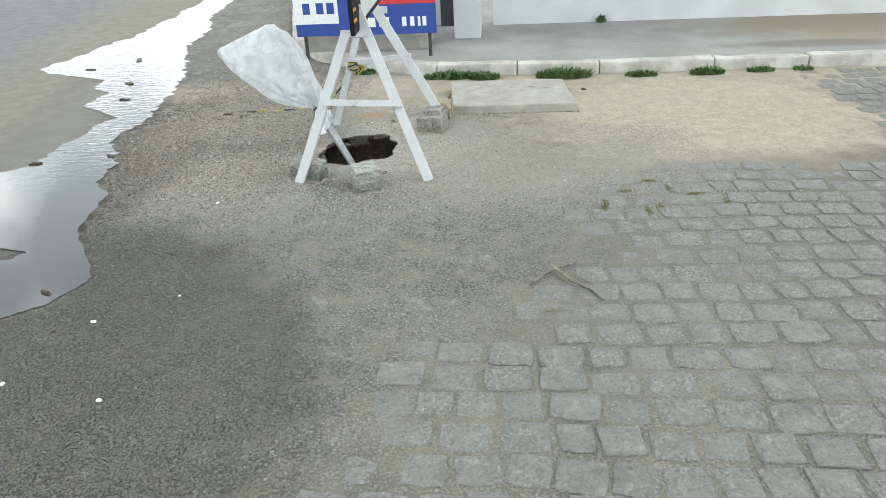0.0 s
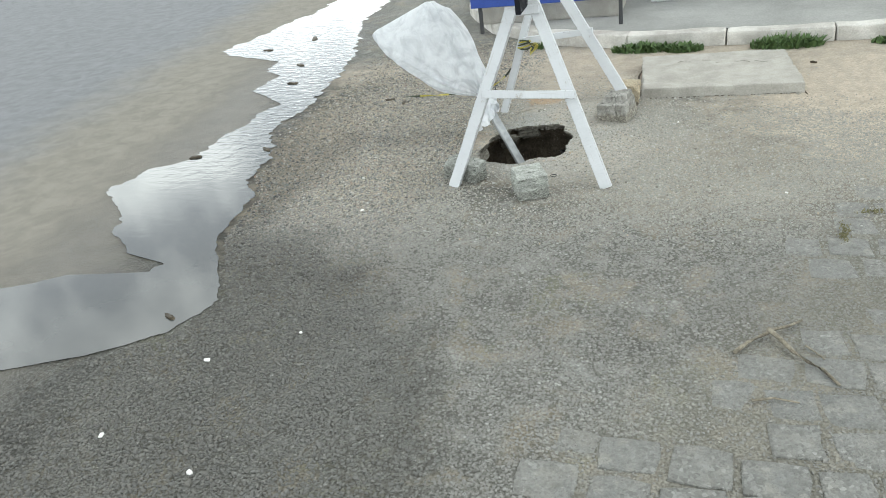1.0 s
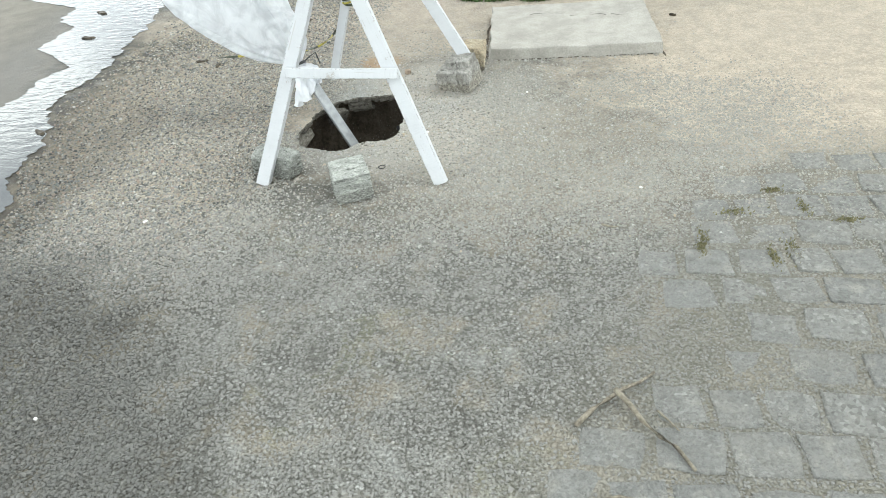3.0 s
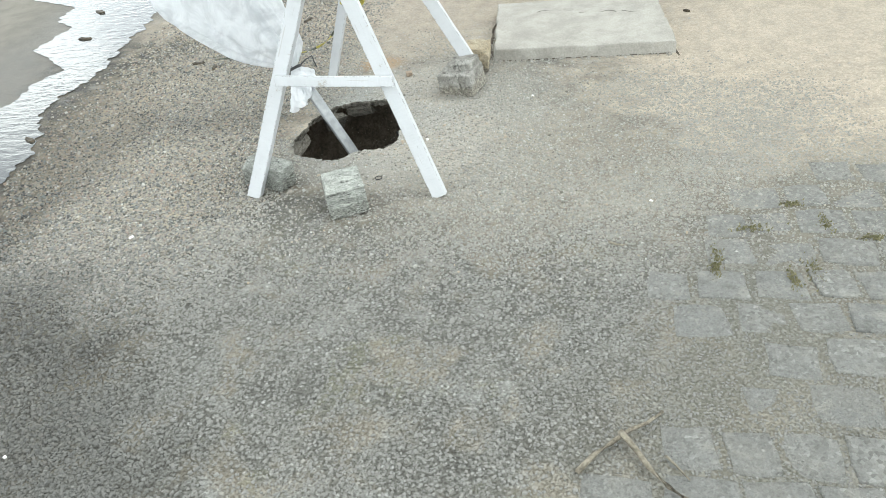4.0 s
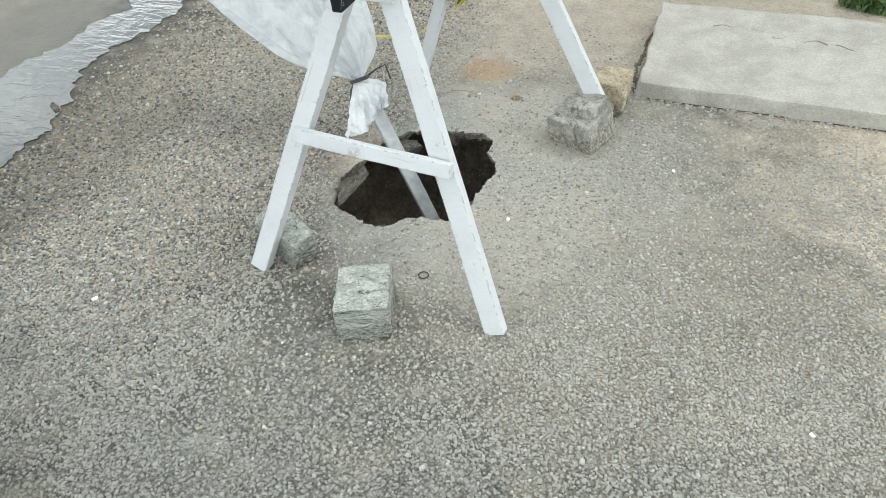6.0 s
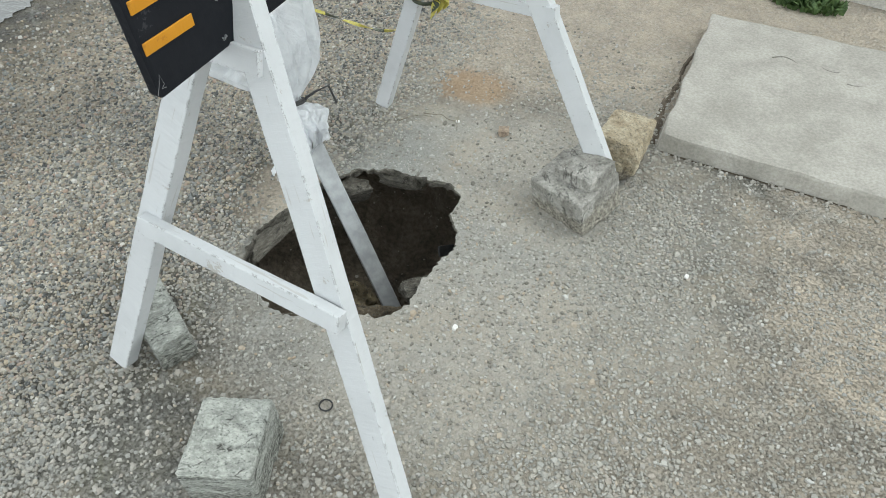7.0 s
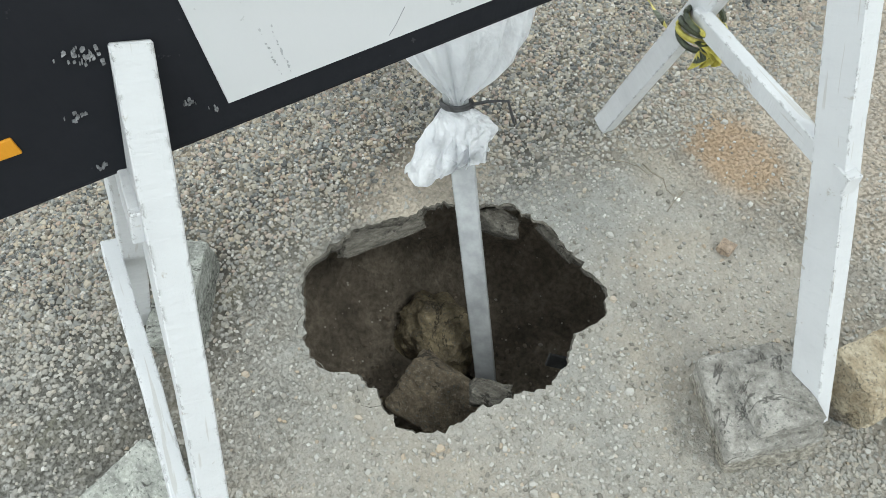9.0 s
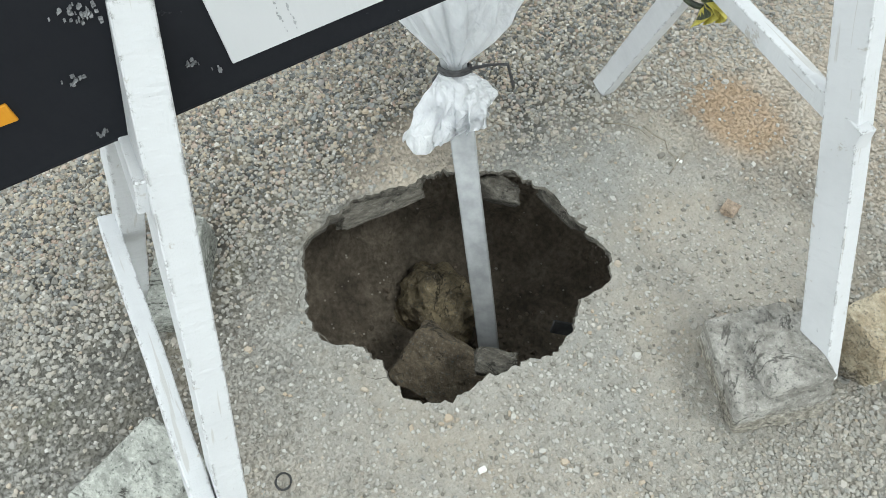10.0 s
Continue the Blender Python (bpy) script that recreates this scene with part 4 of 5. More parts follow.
# ---- pole with the bag ----
TIE = Vector((-1.118, 4.648, 0.24))
FOOT = Vector((-0.752, 4.548, -0.445))
POLE_D = (TIE - FOOT).normalized()


def build_flag():
    flag = thing("warning_pole", "grey slat in the hole with a white plastic bag", "pole", at=FOOT)
    top = FOOT + POLE_D * 1.36
    bm, m = beam((0, 0, 0), top - FOOT, 0.052, 0.018, (0.55, 0.75, 0))
    part("slat", bm, M_POLE, flag, "flat grey-painted slat").matrix_local = m
    a, b, c = Vector((-1.742, 4.55, 0.661)), Vector((-1.343, 4.649, 0.819)), Vector((-1.331, 4.953, 0.693))
    mid = (a + c) / 2
    e1, e2 = (b - a) / 2, (c - b) / 2
    axis = (mid - TIE)
    bm = bmesh.new()
    rings = []
    sides = 120
    prof = ((0.0, 0.075), (0.03, 0.11), (0.08, 0.235), (0.15, 0.40), (0.24, 0.57), (0.34, 0.71), (0.45, 0.82), (0.56, 0.89), (0.67, 0.94), (0.78, 0.97), (0.88, 0.99), (0.95, 1.0), (1.0, 0.97), (1.02, 0.86), (1.03, 0.6), (1.035, 0.3), (1.035, 0.05))
    for u, s in prof:
        ring = []
        fold = max(0.0, 1 - u * 1.25)
        for k in range(sides):
            t = math.tau * k / sides
            ct, st = math.cos(t), math.sin(t)
            pw = 1 - 0.74 * min(1, u * 1.15)
            x = math.copysign(abs(ct) ** pw, ct)
            y = math.copysign(abs(st) ** pw, st)
            ripple = 1 + fold * (0.16 * math.sin(9 * t + 2.0 * math.sin(3 * t)) + 0.08 * math.sin(23 * t + 5 * u))
            ripple += 0.10 * noise.fractal(Vector((ct * 1.9, st * 1.9, u * 3.2)), 1.0, 2.0, 5) + 0.03 * noise.noise(Vector((ct * 9, st * 9, u * 7)))
            sag = Vector((0, 0, -0.05)) * math.sin(math.pi * min(u, 1)) * (1 + 0.3 * x)
            p = TIE + axis * u + (e1 * x + e2 * y) * s * ripple + sag
            ring.append(bm.verts.new(p - FOOT))
        rings.append(ring)
    for p, q in zip(rings, rings[1:]):
        for k in range(sides):
            bm.faces.new((p[k], p[(k + 1) % sides], q[(k + 1) % sides], q[k]))
    part("bag", bm, M_FILM, flag, "crumpled thin white plastic bag, blown up by wind", smooth=True)
    # gathered mouth of the bag below the tie
    s1 = Vector((0.55, 0.75, 0)).normalized()
    s2 = POLE_D.cross(s1).normalized()
    for long, short, spread, curl, deep, seed in ((0.160, 0.090, 0.108, 0.052, 0.022, 1), (0.135, 0.080, 0.024, 0.026, 0.034, 2)):
        bm = bmesh.new()
        rings = []
        n_u, n_t = 18, 84
        for i in range(n_u + 1):
            u = i / n_u
            ring = []
            for k in range(n_t):
                t = math.tau * k / n_t
                ct, st = math.cos(t), math.sin(t)
                w = 0.5 - 0.5 * ct
                w = w * w * (3 - 2 * w)
                length = short + (long - short) * w + 0.016 * noise.noise(Vector((ct * 2.4, st * 2.4, seed * 5.0)))
                wide = 0.026 + (spread * u if ct < 0 else curl * math.sin(min(1, u * 1.15) * 2.6))
                pleat = abs(math.sin(4.5 * t + seed + 1.2 * math.sin(3 * u + 2 * t))) - 0.5
                crumple = noise.noise_vector(Vector((ct * 2.2 + seed, st * 2.2, u * 3.4))) * 0.020 * u + noise.noise_vector(Vector((ct * 5 + seed, st * 5, u * 8))) * 0.012 * u
                c = TIE - POLE_D * (u * length)
                depth = (0.017 + deep * u) * (1 + 0.9 * u * pleat)
                p = c + s1 * ct * wide * (1 + 0.22 * u * pleat) + s2 * st * depth + crumple - Vector((0, 0, 0.02 * u * u))
                ring.append(bm.verts.new(p - FOOT))
            rings.append(ring)
        for p, q in zip(rings, rings[1:]):
            for k in range(n_t):
                bm.faces.new((p[k], q[k], q[(k + 1) % n_t], p[(k + 1) % n_t]))
        part("bag_mouth", bm, M_FOLD, flag, "gathered folds of white plastic", smooth=True)
    pts = []
    for k in range(30):
        t = k / 29 * math.tau * 2.2
        pts.append(TIE - FOOT + (s1 * math.cos(t) + s2 * math.sin(t)) * (0.032 + 0.002 * math.sin(3 * t)) + POLE_D * (0.004 * k / 10 - 0.005))
    part("tie", tube(pts, 0.0045, 6), M_WIRE, flag, "dark twisted tie")
    side = Vector((0.55, 0.8, 0.1))
    part("tie", tube([TIE - FOOT + side * v + Vector((0, 0, w)) for v, w in ((0.03, 0.0), (0.07, 0.012), (0.11, 0.014), (0.125, -0.05))], 0.0035, 5), M_WIRE, flag, "dark loose end of the tie")
    part("tie", tube([TIE - FOOT - side * v + Vector((0, 0, w)) for v, w in ((0.025, 0.0), (0.045, -0.03), (0.05, -0.07), (0.03, -0.10))], 0.0035, 5), M_WIRE, flag, "dark loose end of the tie")
    return flag


build_flag()


# ---- hazard tape on the rear trestle ----
def ribbon(points, width, twist, start=0.0):
    bm = bmesh.new()
    prev = None
    n = len(points)
    for i, p in enumerate(points):
        p = Vector(p)
        d = (Vector(points[min(i + 1, n - 1)]) - Vector(points[max(i - 1, 0)])).normalized()
        s = d.cross(Vector((0.1, 0.2, 1))).normalized()
        s = Matrix.Rotation(start + twist * i / n, 3, d) @ s
        nrm = d.cross(s) * 0.0006
        cur = [bm.verts.new(p + s * width * k + nrm * j) for k, j in ((-0.5, 1), (0.5, 1), (0.5, -1), (-0.5, -1))]
        if prev:
            for k in range(4):
                bm.faces.new((prev[k], prev[(k + 1) % 4], cur[(k + 1) % 4], cur[k]))
        else:
            bm.faces.new(list(reversed(cur)))
        prev = cur
    bm.faces.new(prev)
    return bm


def bezier(a, b, c, d, n):
    a, b, c, d = Vector(a), Vector(b), Vector(c), Vector(d)
    return [a * (1 - t) ** 3 + b * 3 * t * (1 - t) ** 2 + c * 3 * t * t * (1 - t) + d * t ** 3 for t in (i / n for i in range(n + 1))]


def build_tape():
    tape = thing("hazard_tape", "yellow and black hazard tape knotted round the trestle leg", "tape", at=(-0.925, 5.055, 0.435))
    o = Vector(tape.location)
    line = [p - o for p in bezier((-0.95, 5.075, 0.425), (-1.15, 5.25, 0.02), (-1.40, 5.42, 0.02), (-1.95, 5.40, 0.009), 48)]
    for i in range(0, 48, 4):
        part("yellow_length" if (i // 4) % 3 != 2 else "black_length", ribbon(line[i:i + 5], 0.012, 1.6, i * 0.4), M_YELLOW if (i // 4) % 3 != 2 else M_BLACKTAPE, tape)
    for j in range(5):
        pts = []
        for k in range(25):
            t = math.tau * k / 24
            pts.append(Vector((0.045 * math.cos(t), 0.034 * math.sin(t), 0.012 * math.sin(t + j) + (j - 2) * 0.008)) * (1 + 0.06 * j * math.sin(2 * t + j)))
        part("winding", tube(pts, 0.0055, 6), M_YELLOW if j % 2 else M_BLACKTAPE, tape)
    for dx, dy, dz, mat in ((0.045, -0.01, -0.055, M_YELLOW), (0.03, -0.02, -0.07, M_YELLOW), (0.06, 0.0, -0.04, M_YELLOW), (0.035, -0.02, -0.045, M_BLACKTAPE)):
        pts = bezier((0.03, -0.03, 0.0), (0.05 + dx, dy, 0.01), (dx, dy - 0.02, dz * 0.6), (dx, dy, dz), 10)
        part("loose_end", ribbon(pts, 0.022, 2.0), mat, tape)
    return tape


build_tape()


# ---- stones ----
def stone(name, label, size, at, rz, seed, mat, tilt=(0, 0), cut=3, rough=0.08, amp=0.06, ridge=0.0):
    bm = boulder(*size, seed, cut, rough, 4, amp, ridge)
    ob = thing(name, label, "stone", bm, mat, at)
    ob.rotation_euler = (radians(tilt[0]), radians(tilt[1]), radians(rz))
    return ob


stone("granite_block", "squared split-granite block lying on the asphalt", (0.152, 0.180, 0.120), (-0.664, 3.818, 0.0), 25, 11, M_GRANITE, cut=0, rough=0.02, amp=0.012)
stone("wedge_stone", "long rough granite stone wedged against the trestle foot", (0.092, 0.225, 0.10), (-1.048, 3.988, 0.0), 66, 24, M_GRANITE, cut=1, rough=0.05, amp=0.04)


def layered_stone(label, lower, upper, shift, at, rz, seed, mat, tilt=(0, 0)):
    """A split stone whose upper bed is set back from the lower one; one mesh."""
    bm = boulder(*lower, seed, 1, 0.05, 4, 0.035)
    top = boulder(*upper, seed + 1, 1, 0.06, 4, 0.035)
    top.transform(Matrix.Translation(shift))
    me = bpy.data.meshes.new("bed")
    top.to_mesh(me)
    top.free()
    bm.from_mesh(me)
    bpy.data.meshes.remove(me)
    ob = thing("wedge_stone", label, "stone", bm, mat, at)
    ob.rotation_euler = (radians(tilt[0]), radians(tilt[1]), radians(rz))
    return ob


layered_stone("layered grey stone leaning against the rear trestle foot", (0.185, 0.165, 0.118), (0.128, 0.112, 0.058), (0.022, 0.026, 0.094), (-0.354, 4.886, -0.008), -17, 36, M_GREY_ROCK, (7, -6))
layered_stone("tan sandstone lump with a grey base beside the rear trestle foot", (0.120, 0.145, 0.082), (0.132, 0.150, 0.086), (0.004, 0.004, 0.060), (-0.310, 5.094, 0.0), 2, 47, M_TAN_ROCK, (-2, 3))
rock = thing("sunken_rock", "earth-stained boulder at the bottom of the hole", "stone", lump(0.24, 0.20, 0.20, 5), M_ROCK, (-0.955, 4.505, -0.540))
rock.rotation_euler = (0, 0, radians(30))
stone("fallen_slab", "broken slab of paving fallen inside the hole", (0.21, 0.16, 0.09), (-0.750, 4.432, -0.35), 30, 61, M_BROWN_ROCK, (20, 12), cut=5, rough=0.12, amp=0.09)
stone("fallen_slab", "pale broken paving stone stuck under the rim", (0.085, 0.05, 0.035), (-0.650, 4.490, -0.145), 58, 62, M_CRUST, (10, 12), cut=4, rough=0.12, amp=0.09)
stone("fallen_slab", "flat asphalt flake hanging under the rim", (0.20, 0.04, 0.075), (-1.085, 4.44, -0.115), 86, 63, M_CRUST, (-24, 0), cut=5, rough=0.12, amp=0.10)
stone("fallen_slab", "flat asphalt flake hanging under the rim", (0.10, 0.05, 0.075), (-1.002, 4.705, -0.115), 47, 64, M_CRUST, (18, 0), cut=6, rough=0.14, amp=0.10)
stone("fallen_slab", "flat asphalt flake hanging under the rim", (0.12, 0.035, 0.05), (-0.885, 4.80, -0.085), 10, 65, M_CRUST, (20, 0), cut=5, rough=0.12, amp=0.10)


# ---- grit at the bottom of the hole ----
def pit_grit():
    rr = random.Random(21)
    bm = bmesh.new()
    for _ in range(420):
        a, q = rr.uniform(0, math.tau), math.sqrt(rr.random())
        r = rim_radius(a, 0.0) * q * 0.98
        s = rr.uniform(0.003, 0.011)
        m = pose(HX + r * math.cos(a), HY + r * math.sin(a), -0.462 + 0.02 * q ** 4 + rr.uniform(-0.004, 0.006), rr.uniform(0, 90), rr.uniform(0, 90), rr.uniform(0, 180)) @ Matrix.Diagonal((s, s * 0.8, s * 0.6, 1))
        bmesh.ops.create_icosphere(bm, subdivisions=1, radius=1.0, matrix=m)
    mat = Mat("grit_in_soil", 0.85, spec=0.2)
    mat.color(mat.ramp(mat.island(), (0.0, (0.06, 0.05, 0.04)), (0.6, (0.15, 0.12, 0.09)), (0.9, (0.22, 0.18, 0.14)), (1.0, (0.42, 0.39, 0.35))))
    return tagged(new("grit", mesh_of("grit", bm, mat.m)), "small stones and grit on the soil of the hole", "grit", "", "stuff")


pit_grit()
shard_bm = box(0.055, 0.03, 0.008, 0.0015)
shard = thing("glazed_shard", "dark glazed shard sticking out of the soil", "shard", shard_bm, M_RUBBER, (-0.648, 4.664, -0.13))
shard.rotation_euler = (radians(50), radians(20), radians(60))

# ---- small things on the ground ----
def twig(name, label, pts, r):
    o = Vector(pts[0])
    bm = tube([Vector(p) - o for p in pts], r, 6, 0.55)
    return thing(name, label, "twig", bm, M_TWIG, o, smooth=True)


twig("twig", "dry bent twig lying on the setts", [(0.258, 2.632, 0.010), (0.30, 2.685, 0.016), (0.340, 2.718, 0.020), (0.385, 2.762, 0.020), (0.43, 2.792, 0.016), (0.472, 2.838, 0.010)], 0.0075)
twig("twig", "pale split stick lying across a twig", [(0.362, 2.748, 0.030), (0.400, 2.700, 0.022), (0.429, 2.652, 0.017), (0.470, 2.606, 0.014), (0.507, 2.578, 0.012), (0.545, 2.512, 0.010)], 0.0085)
twig("twig", "thin dry twig beside a split stick", [(0.470, 2.700, 0.008), (0.492, 2.672, 0.009), (0.520, 2.634, 0.008)], 0.0035)
twig("twig", "thin dry twig lying on the setts", [(0.30, 2.404, 0.010), (0.36, 2.422, 0.012), (0.43, 2.414, 0.010)], 0.0045)
twig("twig", "short dark curved twig lying on the asphalt", [(0.345, 3.585, 0.006), (0.370, 3.567, 0.009), (0.405, 3.566, 0.006)], 0.0045)

twig("dry_stalk", "thin dry curled stalk lying on the asphalt", [(-1.000, 4.975, 0.004), (-0.975, 5.005, 0.010), (-0.945, 5.030, 0.010), (-0.915, 5.040, 0.006)], 0.0016)
twig("dry_stalk", "thin dry curled stalk lying on the asphalt", [(-0.950, 5.045, 0.006), (-0.915, 5.048, 0.011), (-0.890, 5.062, 0.009), (-0.862, 5.052, 0.007), (-0.836, 5.060, 0.004)], 0.0018)
twig("dry_stalk", "thin dry straight stalk lying on the asphalt", [(-0.842, 5.085, 0.004), (-0.828, 5.050, 0.007), (-0.812, 5.020, 0.004)], 0.0014)
stone("loose_pebble", "small brown stone lying on the asphalt", (0.032, 0.030, 0.02), (-0.674, 5.075, 0.0), 20, 71, M_PEBBLE)

ring_pts = [(0.015 * math.cos(k * math.tau / 20), 0.014 * math.sin(k * math.tau / 20), 0.004) for k in range(21)]
thing("rubber_ring", "small black rubber ring lying on the asphalt", "ring", tube(ring_pts, 0.0021, 6), M_RUBBER, (-0.586, 4.02, 0.001))

for (px, py, s) in ((-0.439, 4.349, 0.016), (-1.582, 2.333, 0.022), (-1.297, 1.822, 0.022), (-1.297, 2.547, 0.014), (-1.714, 1.907, 0.022), (-1.491, 3.582, 0.018), (0.50, 3.849, 0.012), (0.001, 4.776, 0.014), (-0.832, 5.062, 0.012)):
    rr = random.Random(int(px * 100))
    bm = box(s, s * 0.7, s * 0.5, s * 0.12, 1, Matrix.Translation((0, 0, s * 0.22)), s * 0.1, rr)
    ob = thing("white_chip", "small white chip of debris on the ground", "debris", bm, M_PALE, (px, py, 0.0), group="white chips on the ground")
    ob.rotation_euler = (0, 0, rr.uniform(0, 3))


# ---- flat dark scraps added for the dark spots in the stream and on the ground ----
def scrap(px, py, size, seed, z=0.0):
    rr = random.Random(seed)
    bm = bmesh.new()
    n = 9
    turn = rr.uniform(0, math.tau)
    rings = []
    for lift, k in ((0.0, 1.0), (0.008, 0.85)):
        ring = []
        for i in range(n):
            a = math.tau * i / n
            q = size * k * (0.55 + 0.45 * abs(math.cos(a))) * rr.uniform(0.75, 1.2)
            x, y = q * math.cos(a), 0.45 * q * math.sin(a)
            ring.append(bm.verts.new((x * math.cos(turn) - y * math.sin(turn), x * math.sin(turn) + y * math.cos(turn), lift + rr.uniform(0, 0.006) * (lift > 0))))
        rings.append(ring)
    for i in range(n):
        bm.faces.new((rings[0][i], rings[0][(i + 1) % n], rings[1][(i + 1) % n], rings[1][i]))
    bm.faces.new(rings[1])
    thing("dark_scrap", "small flat dark scrap of debris on the ground", "leaf", bm, M_SCRAP, (px, py, z), group="dead leaves")


M_SCRAP = simple("dark_brown_scrap", (0.030, 0.024, 0.016), (0.075, 0.058, 0.036), 0.6, 40, 0.4)
for k, (px, py, size) in enumerate(((-3.75, 7.48, 0.10), (-3.15, 5.89, 0.06), (-2.54, 4.41, 0.05), (-1.93, 2.57, 0.035), (-4.10, 7.10, 0.07), (-3.38, 6.46, 0.07), (-3.01, 4.28, 0.05), (-2.041, 5.351, 0.04), (-1.90, 5.277, 0.035), (-1.568, 6.031, 0.05), (0.81, 5.85, 0.025))):
    scrap(px, py, size, 60 + k, 0.002)
# ---- weeds along the kerb ----
def weed(cx, cy, rx, ry, count, h, seed, z=0.0):
    rr = random.Random(seed)
    verts, faces = [], []
    for _ in range(count):
        a, q = rr.uniform(0, math.tau), math.sqrt(rr.random())
        x, y = rx * q * math.cos(a), ry * q * math.sin(a)
        ln = h * rr.uniform(0.4, 1.0) * (1 - 0.4 * q)
        d = rr.uniform(0, math.tau)
        lean = rr.uniform(0.2, 0.9)
        w = rr.uniform(0.006, 0.013)
        dx, dy = math.cos(d), math.sin(d)
        b = len(verts)
        for f in (0.0, 0.55, 1.0):
            ww = w * (0.7, 1.0, 0.12)[(0.0, 0.55, 1.0).index(f)]
            hx, hy, hz = x + dx * ln * lean * f * f, y + dy * ln * lean * f * f, ln * f * (1 - 0.3 * f * lean)
            verts += [(hx - dy * ww, hy + dx * ww, hz), (hx + dy * ww, hy - dx * ww, hz)]
        faces += [(b, b + 1, b + 3, b + 2), (b + 2, b + 3, b + 5, b + 4)]
    me = bpy.data.meshes.new("weeds")
    me.from_pydata(verts, [], faces)
    me.materials.append(M_LEAF)
    ob = new("weeds", me)
    ob.location = (cx, cy, z)
    return tagged(ob, "tuft of low green weeds growing at the kerb", "weeds", "weeds along the kerb", "stuff")


for args in ((-1.13, 6.62, 0.10, 0.06, 120, 0.07, 1), (-0.30, 6.36, 0.26, 0.07, 420, 0.10, 2), (-0.02, 6.32, 0.14, 0.07, 300, 0.09, 3), (0.68, 6.29, 0.24, 0.08, 480, 0.13, 4), (1.35, 6.27, 0.14, 0.05, 200, 0.08, 5),
             (1.91, 6.28, 0.15, 0.05, 280, 0.10, 6), (2.37, 6.32, 0.12, 0.04, 130, 0.07, 7), (2.73, 6.34, 0.09, 0.04, 90, 0.06, 8), (1.25, 8.33, 0.05, 0.03, 60, 0.14, 9)):
    weed(*args, z=KERB_Z if args[1] > 8 else 0.0)


M_MOSS = simple("dry_moss", (0.12, 0.115, 0.055), (0.22, 0.20, 0.115), 0.9, 60, 0.4)


def moss_tuft(cx, cy, n, spread, seed):
    """A ragged cushion of moss and dead grass in the joints."""
    rr = random.Random(seed)
    verts, faces = [], []
    turn = rr.choice((0.1, 1.6))
    for _ in range(n):
        u, w = rr.gauss(0, spread), rr.gauss(0, spread * 0.35)
        x, y = u * math.cos(turn) - w * math.sin(turn), u * math.sin(turn) + w * math.cos(turn)
        d, h, k = rr.uniform(0, math.tau), rr.uniform(0.005, 0.011), rr.uniform(0.002, 0.005)
        b = len(verts)
        verts += [(x + k * math.cos(d + i * 2.1), y + k * math.sin(d + i * 2.1), -0.002) for i in range(3)] + [(x + rr.uniform(-0.006, 0.006), y + rr.uniform(-0.006, 0.006), h)]
        faces += [(b, b + 1, b + 3), (b + 1, b + 2, b + 3), (b + 2, b, b + 3)]
    me = bpy.data.meshes.new("moss")
    me.from_pydata(verts, [], faces)
    me.materials.append(M_MOSS)
    ob = new("moss", me)
    ob.location = (cx, cy, 0.003)
    return tagged(ob, "dry yellow-green moss growing in the paving joints", "moss", "moss in the paving joints", "stuff")


for k, (mx, my) in enumerate(((0.675, 3.44), (0.69, 3.51), (0.82, 3.68), (0.98, 3.83), (0.90, 3.41), (0.97, 3.44), (1.19, 3.63), (1.06, 3.71), (1.32, 3.50))):
    moss_tuft(mx, my, 70, 0.022 + 0.006 * (k % 3), 40 + k)


# ---- loose gravel ----
def sett_edge(y):
    """The x at which the asphalt gives way to the setts."""
    pts = ((0.5, -0.9), (1.47, -0.54), (2.07, -0.31), (2.25, 0.05), (2.57, 0.30), (2.9, 0.40), (3.37, 0.50), (3.8, 0.66), (4.0, 1.0), (4.15, 1.8), (5.5, 2.35), (6.2, 2.5))
    for (a, b), (c, d) in zip(pts, pts[1:]):
        if y <= c:
            return b + (d - b) * (y - a) / (c - a)
    return pts[-1][1]


